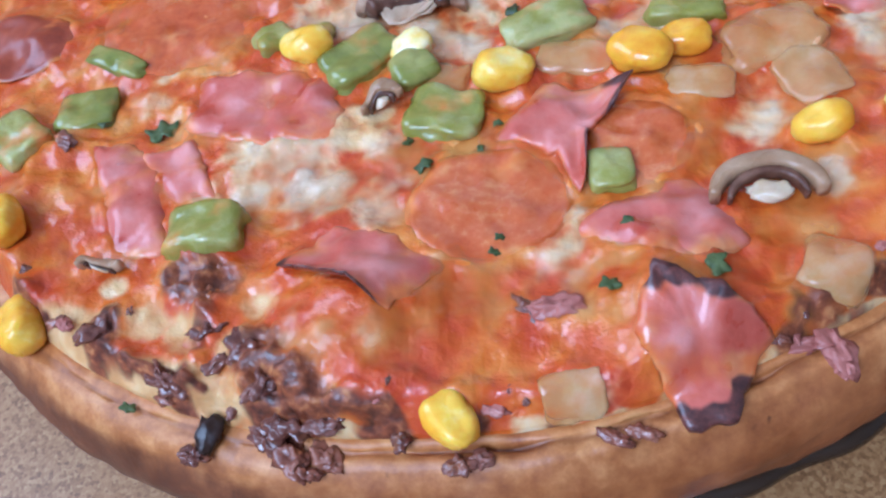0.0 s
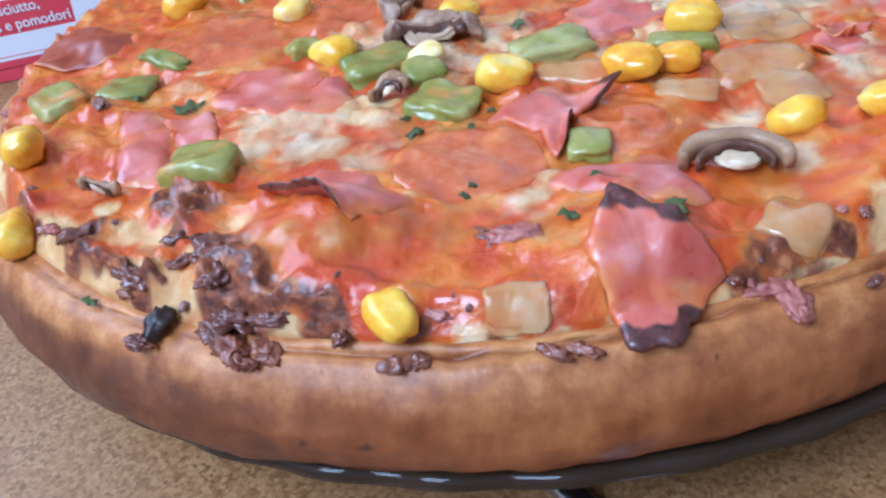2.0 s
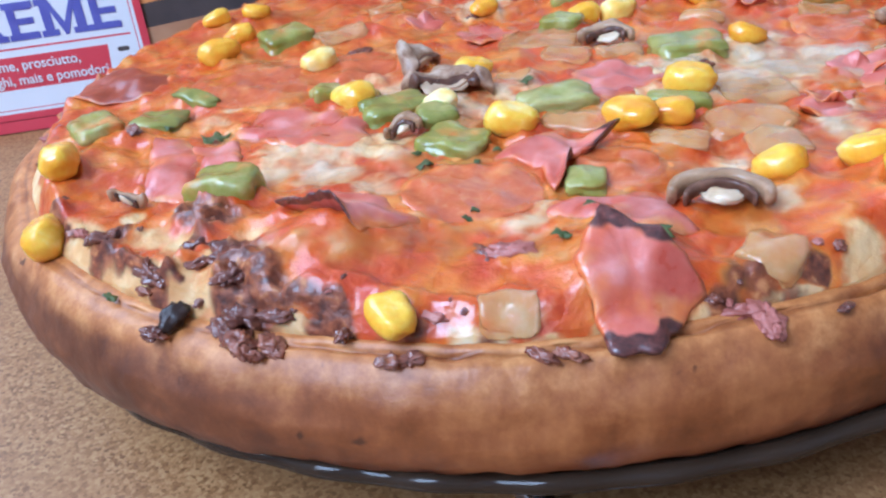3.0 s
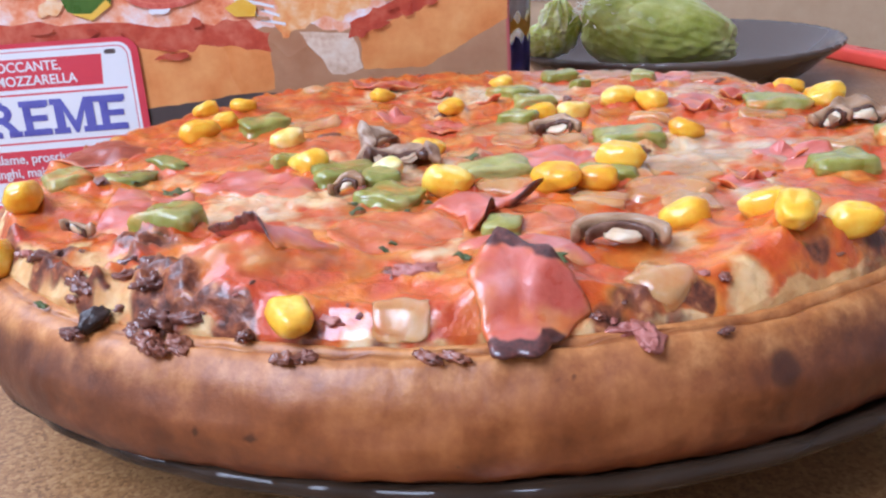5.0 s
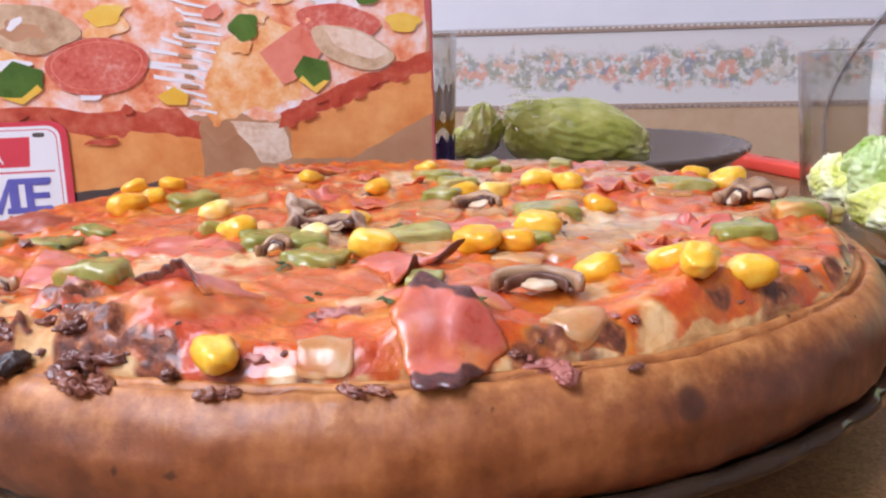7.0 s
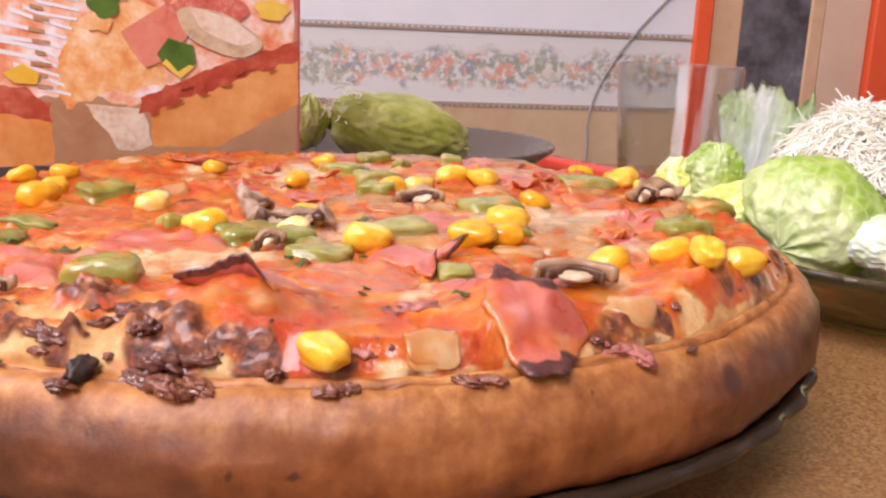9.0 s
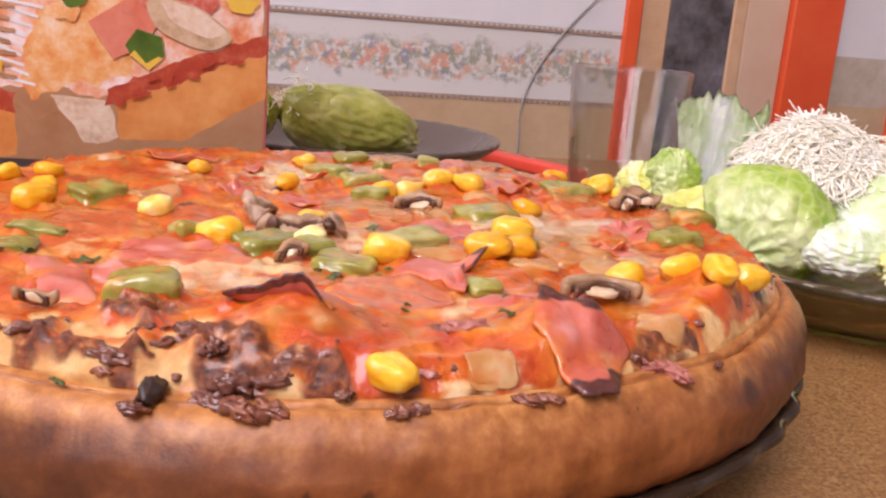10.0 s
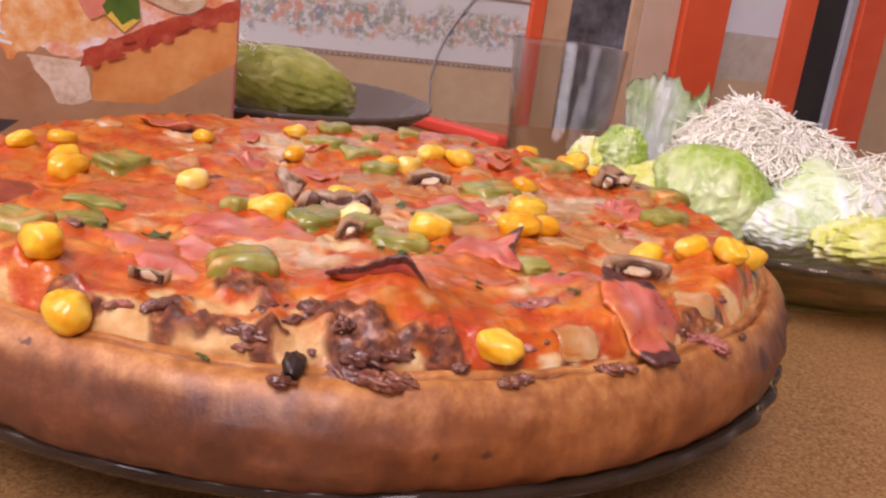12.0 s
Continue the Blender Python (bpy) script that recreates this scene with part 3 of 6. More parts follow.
# the other three walls, with two window openings
wall_slab("wall_south", "plain white wall behind the viewer", 0.2, 1.9, -1.1, -1.0, -0.75, 1.75, MAT["white_wall"])
wall_slab("wall_south_side", "plain white wall beside the window", -1.2, -0.9, -1.1, -1.0, -0.75, 1.75, MAT["white_wall"])
wall_slab("wall_south_sill", "plain white wall under the window", -0.9, 0.2, -1.1, -1.0, -0.75, 0.75, MAT["white_wall"])
wall_slab("wall_south_head", "plain white wall above the window", -0.9, 0.2, -1.1, -1.0, 1.62, 1.75, MAT["white_wall"])
wall_slab("wall_west", "plain white side wall", -1.2, -1.1, 0.6, 2.0, -0.75, 1.75, MAT["white_wall"])
wall_slab("wall_west_side", "plain white side wall beside the window", -1.2, -1.1, -1.0, -0.3, -0.75, 1.75, MAT["white_wall"])
wall_slab("wall_west_sill", "plain white wall under the side window", -1.2, -1.1, -0.3, 0.6, -0.75, 0.7, MAT["white_wall"])
wall_slab("wall_west_head", "plain white wall above the side window", -1.2, -1.1, -0.3, 0.6, 1.52, 1.75, MAT["white_wall"])
wall_slab("wall_east", "plain white side wall", 1.8, 1.9, -1.0, 2.0, -0.75, 1.75, MAT["white_wall"])
wall_slab("wall_far", "pale wall of the room beyond the doorway", 0.2, 1.8, 1.9, 2.0, -0.75, 1.75, MAT["white_wall"])

# the red-framed doorway with its glazed leaf
door = tagged(new("door_1"), "orange-red painted door frame with a dark rippled glass pane", "door", kind="structure")


def upright(name, x0, x1, y0, y1, material, label="", bevel=0.002):
    return part(name, box_bm(x0, x1, y0, y1, -0.75, 1.75, bevel, 1), material, door, label, True)


upright("door_post", 0.414, 0.434, WALL_Y - 0.006, WALL_Y + 0.02, MAT["red_paint"])
upright("wooden_reveal", 0.434, 0.472, WALL_Y + 0.001, WALL_Y + 0.02, MAT["wood"], "light wooden reveal")
upright("pane", 0.472, 0.555, WALL_Y + 0.004, WALL_Y + 0.010, MAT["ripple"], "dark rippled glass pane", 0.0)
upright("edge_strip", 0.555, 0.573, WALL_Y + 0.001, WALL_Y + 0.06, MAT["wood"], "pale edge strip")
upright("panel", 0.573, 0.630, WALL_Y + 0.002, WALL_Y + 0.08, MAT["beige"], "beige painted panel")
upright("door_post", 0.630, 0.699, WALL_Y - 0.008, WALL_Y + 0.03, MAT["red_paint"])
upright("door_post", 0.795, 0.845, WALL_Y - 0.004, WALL_Y + 0.03, MAT["red_paint"])
upright("dark_panel", 0.845, 0.904, WALL_Y + 0.006, WALL_Y + 0.03, MAT["dark"], "dark recessed panel", 0.0)
upright("metal_strip", 0.904, 0.920, WALL_Y + 0.0, WALL_Y + 0.03, MAT["grey"], "grey metal strip")
upright("door_post", 0.920, 0.975, WALL_Y - 0.008, WALL_Y + 0.09, MAT["red_paint"])
wall_slab("wall_pier", "tan wall beside the red doorway", 0.975, 1.8, WALL_Y + 0.02, WALL_Y + 0.1, -0.75, 1.75, MAT["tan_wall"])
wall_slab("wall_beyond_upper", "pale wall seen between the red posts", 0.699, 0.795, WALL_Y + 0.003, WALL_Y + 0.02, 0.113, 1.75, MAT["white_wall"])
wall_slab("wall_beyond_border", "cream border on the wall between the red posts", 0.699, 0.795, WALL_Y + 0.003, WALL_Y + 0.02, 0.052, 0.113, MAT["border_far"])
wall_slab("wall_beyond_lower", "tan wall seen between the red posts", 0.699, 0.795, WALL_Y + 0.003, WALL_Y + 0.02, -0.75, 0.052, MAT["tan_wall"])

# a cord that hangs down the wall on to the table
cord_points = []
for i in range(30):
    u = i / 29
    cord_points.append((0.286 + 0.012 * (1 - u) ** 6 + 0.10 * u ** 1.25 + 0.03 * u * u, WALL_Y - 0.004, 0.003 + 0.19 * u ** 0.85))
tagged(mesh_object("cord", tube_bm([(0.300, WALL_Y - 0.004, -0.40), (0.299, WALL_Y - 0.004, -0.10)] + cord_points + [(0.52, WALL_Y - 0.012, 0.42), (0.60, WALL_Y - 0.012, 0.8)], 0.0013, 8), MAT["cord"]), "thin grey cord hanging down against the wall", "cord")

# ---- the table ----
table = thing("table", "table with a cork-patterned brown laminate top", "table", (0, 0, 0))
part("tabletop", box_bm(-0.95, 0.85, -0.75, 0.545, -0.03, 0.0, 0.004), MAT["table"], table, sharp=True)
for x in (-0.85, 0.75):
    for y in (-0.65, 0.45):
        part("leg", box_bm(x - 0.03, x + 0.03, y - 0.03, y + 0.03, -0.75, -0.03, 0.003), MAT["wood"], table, sharp=True)


# ---- glass plates ----
def plate(name, label, at, radius, height, material, flutes, depth=0.0005, foot=0.62):
    ob = thing(name, label, "plate", at)
    w = 0.0035

    def flute(a, r, z):
        k = ss(r, radius * foot, radius)
        wave = 0.5 + 0.5 * math.cos(flutes * a)
        return r - k * depth * 1.5 * (1 - wave), z + k * depth * (wave - 0.5)

    f = radius * foot
    prof = [(f * 0.55, 0.004), (f * 0.93, 0.004), (f * 0.96, 0.0), (f, 0.0), (f * 1.03, 0.004), (radius * 0.80, height * 0.38), (radius * 0.92, height * 0.72), (radius * 0.99, height - 0.0042),
            (radius, height - 0.0025), (radius * 0.997, height - 0.0008), (radius * 0.985, height), (radius * 0.965, height - 0.0012), (radius * 0.90, height * 0.72 + w * 0.9), (radius * 0.79, height * 0.38 + w), (f * 1.0, 0.0075), (f * 0.55, 0.0075)]
    part("dish", lathe_bm(prof, flutes * 10, flute), material, ob)
    return ob


plate("dinner_plate", "smoked brown glass plate with a fluted rim on the table", (-0.0050, 0.0150, 0), 0.1480, 0.0300, MAT["plate"], 44, 0.0009)
plate("salad_plate", "olive amber glass plate holding lettuce and grated cheese", (0.268, 0.102, 0), 0.122, 0.033, MAT["amber"], 44, 0.0004)
plate("far_plate", "smoked brown glass plate holding a lettuce heart", (0.055, 0.415, 0), 0.115, 0.034, MAT["plate_far"], 44, 0.0004)

# ---- the pizza ----
CX, CY, RAD = -0.004, 0.0015, 0.1370
pizza = thing("pizza", "thick-crust baked pizza with ham, salami, corn, pepper and mushroom", "pizza", (0, 0, 0))
BLOBS = {"white": [], "dough": [], "char": []}
BERMS = []
OUTLINES = []


def blob(kind, x, y, rx, ry, turn, amount):
    BLOBS[kind].append((x, y, rx / 1000, ry / 1000, math.cos(radians(turn)), math.sin(radians(turn)), amount))


blob("white", -0.0506, -0.0654, 10.8, 9.6, -8, 0.65)
blob("white", -0.0358, -0.0747, 6.8, 8.8, -8, 0.72)
blob("white", -0.0256, -0.0775, 6.6, 7.1, -8, 0.58)
blob("white", -0.0453, -0.0600, 9.7, 3.2, -9, 0.72)
blob("white", -0.0277, -0.0581, 7.1, 6.5, -9, 0.86)
blob("white", -0.0377, -0.0658, 7.1, 4.6, -8, 0.58)
blob("white", 0.0465, -0.0642, 5.0, 9.0, -10, 0.65)
blob("white", 0.0097, -0.0900, 3.9, 6.3, -7, 0.72)
blob("white", 0.0580, -0.0540, 8.1, 6.4, -10, 0.5)
blob("white", -0.0361, -0.0216, 10.8, 8.1, -11, 0.72)
blob("white", -0.0564, -0.0400, 8.0, 7.4, -10, 0.43)
blob("white", -0.0760, -0.0401, 5.5, 7.6, -10, 0.43)
blob("white", -0.0076, -0.0311, 10.0, 11.4, -11, 0.72)
blob("white", 0.0289, -0.0384, 6.8, 7.1, -11, 0.72)
blob("white", 0.0091, -0.0972, 3.8, 3.6, -7, 0.43)
blob("white", 0.0053, -0.1233, 7.8, 1.1, -5, 0.72)
blob("white", 0.0152, -0.1193, 2.2, 4.0, -5, 0.40)
blob("white", 0.0560, -0.0836, 3.6, 3.9, -8, 0.58)
blob("white", -0.0125, -0.0934, 5.1, 1.5, -7, 0.36)
blob("white", -0.0961, -0.0649, 4.0, 6.7, -8, 0.29)
blob("white", -0.0782, -0.0823, 4.8, 4.4, -7, 0.36)
blob("white", 0.0410, -0.0719, 3.9, 4.2, -9, 0.36)
blob("white", 0.0430, -0.0167, 16.0, 15.3, -5, 0.79)
blob("white", 0.0574, 0.0053, 16.8, 13.1, -7, 0.72)
blob("white", 0.0734, -0.0448, 5.7, 15.3, -3, 0.72)
blob("white", -0.0028, -0.0236, 8.6, 11.2, -4, 0.58)
blob("white", 0.0686, 0.0040, 8.3, 12.9, -7, 0.58)
blob("white", -0.0177, -0.0545, 5.3, 6.0, -2, 0.43)
blob("white", 0.0654, -0.0095, 19.1, 11.8, -2, 0.79)
blob("white", 0.0613, 0.0630, 10.7, 14.4, -6, 0.86)
blob("white", -0.0188, 0.0621, 12.3, 20.9, -6, 0.72)
blob("white", -0.0310, 0.0451, 10.0, 14.2, -5, 0.58)
blob("white", 0.0132, 0.0783, 10.2, 13.0, -7, 0.65)
blob("white", -0.0499, 0.0702, 13.2, 15.7, -6, 0.65)
blob("white", 0.0731, -0.0011, 11.2, 9.3, -2, 0.72)
blob("white", 0.0086, -0.0246, 7.3, 5.5, -1, 0.43)
blob("dough", 0.0423, -0.1177, 4.2, 4.0, -5, 1.1)
blob("dough", 0.0278, -0.1275, 16.2, 2.3, -4, 1.2)
blob("dough", -0.1110, -0.0762, 4.4, 12.6, -1, 0.8)
blob("dough", 0.0682, -0.0990, 3.8, 6.0, -2, 0.8)
blob("dough", 0.0832, -0.0939, 3.6, 6.0, -1, 0.8)
blob("char", 0.0163, -0.1251, 5.1, 1.3, -5, 0.95)
blob("char", 0.0491, -0.1134, 7.4, 3.6, -6, 0.77)
blob("char", -0.1283, -0.0443, 6.7, 7.2, -2, 0.6)
blob("char", -0.1190, -0.0180, 14.4, 4.6, -4, 0.43)
blob("char", 0.0502, -0.1126, 7.2, 14.2, -2, 0.69)
blob("char", 0.0955, -0.0850, 5.9, 21.3, -1, 0.69)
blob("char", 0.0885, -0.0763, 9.2, 16.4, -0, 0.43)
blob("dough", -0.0660, -0.1160, 20.0, 8.0, -14, 1.00)
blob("dough", -0.0870, -0.1040, 9.0, 9.0, -8, 1.05)
blob("dough", -0.0806, -0.1034, 6.6, 6.9, -8, 1.20)
blob("dough", -0.0655, -0.0994, 3.9, 4.2, -8, 0.73)
blob("dough", -0.0581, -0.1023, 4.3, 4.3, -8, 0.79)
blob("dough", -0.0475, -0.1067, 3.6, 4.1, -8, 0.79)
blob("dough", -0.0444, -0.0984, 4.1, 2.8, -8, 0.59)
blob("dough", -0.0723, -0.1149, 7.9, 5.4, -8, 1.20)
blob("dough", -0.0642, -0.1135, 3.9, 5.3, -8, 1.20)
blob("dough", -0.0491, -0.1152, 3.3, 3.8, -8, 0.73)
blob("dough", -0.0826, -0.1084, 4.2, 5.9, -8, 1.10)
blob("dough", -0.0622, -0.1245, 7.4, 3.6, -8, 1.20)
blob("dough", -0.0466, -0.1278, 6.2, 2.7, -8, 1.10)
blob("dough", -0.0220, -0.1280, 7.9, 1.9, -8, 1.30)
blob("dough", 0.0036, -0.1279, 5.1, 1.6, -8, 0.79)
blob("white", -0.0650, -0.0995, 2.5, 3.1, -8, 0.70)
blob("white", -0.0569, -0.1023, 3.0, 2.9, -8, 0.63)
blob("white", -0.0476, -0.1051, 2.4, 3.1, -8, 0.63)
blob("white", 0.0036, -0.1276, 2.7, 1.0, -8, 1.00)
blob("white", -0.0744, -0.0904, 3.0, 2.1, -8, 0.90)
blob("white", -0.0302, -0.0963, 3.5, 2.9, -8, 0.60)
blob("white", -0.0375, -0.1045, 2.5, 4.8, -8, 0.42)
blob("white", -0.0231, -0.1080, 3.2, 5.3, -8, 0.35)
blob("char", -0.0562, -0.0925, 6.8, 5.1, -8, 1.00)
blob("char", -0.0544, -0.1015, 2.3, 6.5, -8, 0.90)
blob("char", -0.0743, -0.1018, 3.2, 6.9, -8, 0.95)
blob("char", -0.0437, -0.1084, 4.9, 5.0, -8, 0.92)
blob("char", -0.0385, -0.1175, 6.2, 5.9, -8, 1.10)
blob("char", -0.0384, -0.1238, 7.0, 3.6, -8, 1.15)
blob("char", -0.0219, -0.1228, 4.4, 2.5, -8, 1.00)
blob("char", -0.0106, -0.1264, 5.6, 2.8, -8, 1.00)
blob("char", -0.0578, -0.1159, 2.6, 7.1, -8, 0.90)
blob("char", -0.0442, -0.1291, 2.6, 3.5, -8, 1.00)
blob("char", -0.0039, -0.1295, 3.6, 1.8, -8, 0.80)


def blob_sum(kind, x, y):
    best = 0.0
    for bx, by, rx, ry, c, s, amount in BLOBS[kind]:
        dx, dy = x - bx, y - by
        u, v = (dx * c + dy * s) / (rx * 1.25), (-dx * s + dy * c) / (ry * 1.25)
        q = u * u + v * v
        if q < 4:
            best = max(best, amount * math.exp(-q * q * 0.7))
    return best


def radius_at(a):
    return RAD + 0.0018 * math.sin(2 * a + 0.7) + 0.0016 * math.sin(3 * a + 2.1) + 0.0012 * nz(math.cos(a), math.sin(a), 3.1, 4.0)


def surf(x, y):
    """The height of the pizza's top."""
    dx, dy = x - CX, y - CY
    r, a = math.hypot(dx, dy), math.atan2(dy, dx)
    edge = radius_at(a) - r
    edge += 0.0016 * nz(x, y, 6.0, 70)
    z = 0.0588 - 0.0062 * (1 - ss(edge, 0.0075, 0.0155)) ** 1.2
    z += ss(edge, 0.009, 0.017) * 0.0040 * math.exp(-((x - 0.078) ** 2 + (y + 0.084) ** 2) / 0.016 ** 2) + ss(edge, 0.009, 0.017) * 0.0032 * math.exp(-((x + 0.096) ** 2 + (y + 0.066) ** 2) / 0.014 ** 2)
    z += ss(edge, 0.010, 0.018) * 0.0072 * math.exp(-((x + 0.029) ** 2 + (y + 0.104) ** 2) / 0.0125 ** 2)
    z += 0.0014 * ss(y, 0.02, 0.08) * ss(edge, 0.009, 0.017)
    z += 0.0042 * math.exp(-((x - 0.025) ** 2 + (y + 0.105) ** 2) / 0.011 ** 2)
    z += 0.0021 * nz(x, y, 0.3, 75) * ss(edge, 0.008, 0.02)
    z += 0.0012 * nz(x, y, 1.7, 190) * ss(edge, 0.006, 0.016)
    return z


def berm(x, y, length, width, turn, height):
    """The molten cheese that climbs a topping's edge (mm)."""
    BERMS.append((x, y, length / 2000, width / 2000, math.cos(radians(turn)), math.sin(radians(turn)), height / 1000))


def berm_along(x, y, outline, turn, height):
    """The same round a piece of any outline."""
    lips = np.array([outline(2 * math.pi * i / 96) for i in range(97)])
    OUTLINES.append((x, y, lips, radians(turn), height / 1000))


def pizza_top():
    """The sheet of cheese and sauce, built last so that it closes round every topping."""
    bm = bmesh.new()
    layers = {k: bm.verts.layers.float.new(k) for k in BLOBS}
    n, steps = 140, 660
    ang = np.arange(steps) * 2 * math.pi / steps
    rad = np.array([radius_at(a) for a in ang])
    frac = 1 - (1 - np.arange(1, n + 1)[:, None] / n) ** 1.35
    X = CX + (rad - 0.0095) * frac * np.cos(ang)
    Y = CY + (rad - 0.0095) * frac * np.sin(ang)
    rise = np.zeros_like(X)
    for bx, by, a, b, c, s, h in BERMS:
        dx, dy = X - bx, Y - by
        u, v = dx * c + dy * s, -dx * s + dy * c
        q = np.sqrt((u / a) ** 2 + (v / b) ** 2)
        d = (q - 1.0) * min(a, b) * 1000
        rise = np.maximum(rise, h * np.exp(-np.where(d > 0, d / 1.7, d / 1.1) ** 2))
    full = np.arange(97) * 2 * math.pi / 96
    for bx, by, lips, turn, h in OUTLINES:
        dx, dy = X - bx, Y - by
        r = np.hypot(dx, dy)
        d = (r - np.interp((np.arctan2(dy, dx) - turn) % (2 * math.pi), full, lips)) * 1000
        rise = np.maximum(rise, h * np.exp(-np.where(d > 0, d / 2.2, d / 1.5) ** 2))
    rows = []
    for i in range(n):
        row = []
        for k in range(steps):
            x, y = float(X[i, k]), float(Y[i, k])
            edge = float(rad[k] - math.hypot(x - CX, y - CY))
            ragged = edge + 0.0034 * nz(x, y, 6.0, 60) + 0.0016 * nz(x, y, 5.0, 140) + 0.0006 * nz(x, y, 3.0, 380)
            ch, dg, wh = blob_sum("char", x, y), blob_sum("dough", x, y), blob_sum("white", x, y)
            dg = max(dg * ss(0.046 - edge, 0.0, 0.012), 1.2 * (1 - ss(ragged, 0.0090, 0.0110)))
            ch = max(ch, 1.0 * math.exp(-((ragged - 0.0122) / 0.0022) ** 2) * ss(nz(x, y, 7.0, 95), -0.12, 0.22))
            z = surf(x, y) + 0.0005 * nz(x, y, 8.0, 420) + 0.0030 * min(ch, 1.0) * (0.45 + 0.9 * nz(x, y, 9.0, 210) + 0.6 * nz(x, y, 9.0, 460)) * ss(edge, 0.0095, 0.014) * (0.25 + 0.75 * ss(0.010 - x, 0.0, 0.012)) - 0.0012 * min(dg, 1) * ss(edge, 0.010, 0.016)
            z += float(rise[i, k]) * (0.70 + 0.9 * nz(x, y, 2.0, 170) + 0.4 * nz(x, y, 4.0, 420)) * ss(edge, 0.0095, 0.013)
            z -= 0.0022 * (i > n - 2)
            v = bm.verts.new((x, y, z))
            v[layers["char"]], v[layers["dough"]], v[layers["white"]] = ch, dg, wh
            row.append(v)
        rows.append(row)
    for r0, r1 in zip(rows, rows[1:]):
        for k in range(steps):
            j = (k + 1) % steps
            bm.faces.new((r0[k], r1[k], r1[j], r0[j]))
    bm.faces.new(rows[0])
    return part("cheese_topping", bm, MAT["top"], pizza, "melted orange cheese over tomato sauce, charred in places")


def cheese_veil():
    """The thin skin of molten cheese that has run over the flat toppings."""
    bm = bmesh.new()
    white, inner = bm.verts.layers.float.new("white"), bm.verts.layers.float.new("inner")
    n, steps = 84, 360
    rows = []
    for i in range(1, n + 1):
        row = []
        for k in range(steps):
            a = 2 * math.pi * k / steps
            r = (radius_at(a) - 0.014) * i / n
            x, y = CX + r * math.cos(a), CY + r * math.sin(a)
            v = bm.verts.new((x, y, surf(x, y) + 0.0009 + 0.0007 * nz(x, y, 11.0, 130) + 0.0005 * nz(x, y, 13.0, 300)))
            v[white], v[inner] = blob_sum("white", x, y), (1 - ss(i / n, 0.93, 1.0)) * (1 - min(1.0, 1.3 * blob_sum("dough", x, y)))
            row.append(v)
        rows.append(row)
    for r0, r1 in zip(rows, rows[1:]):
        for k in range(steps):
            j = (k + 1) % steps
            bm.faces.new((r0[k], r1[k], r1[j], r0[j]))
    bm.faces.new(rows[0])
    return part("cheese_film", bm, MAT["veil"], pizza, "thin film of melted cheese run over the toppings")


# scorched patches of the crust: angle, height, spread in angle, spread in height
SCORCH = [(radians(-54.5), 0.0455, 0.030, 0.0034), (radians(-95), 0.0400, 0.014, 0.0013), (radians(-99.5), 0.0400, 0.009, 0.0010), (radians(-36), 0.0440, 0.020, 0.0018)]


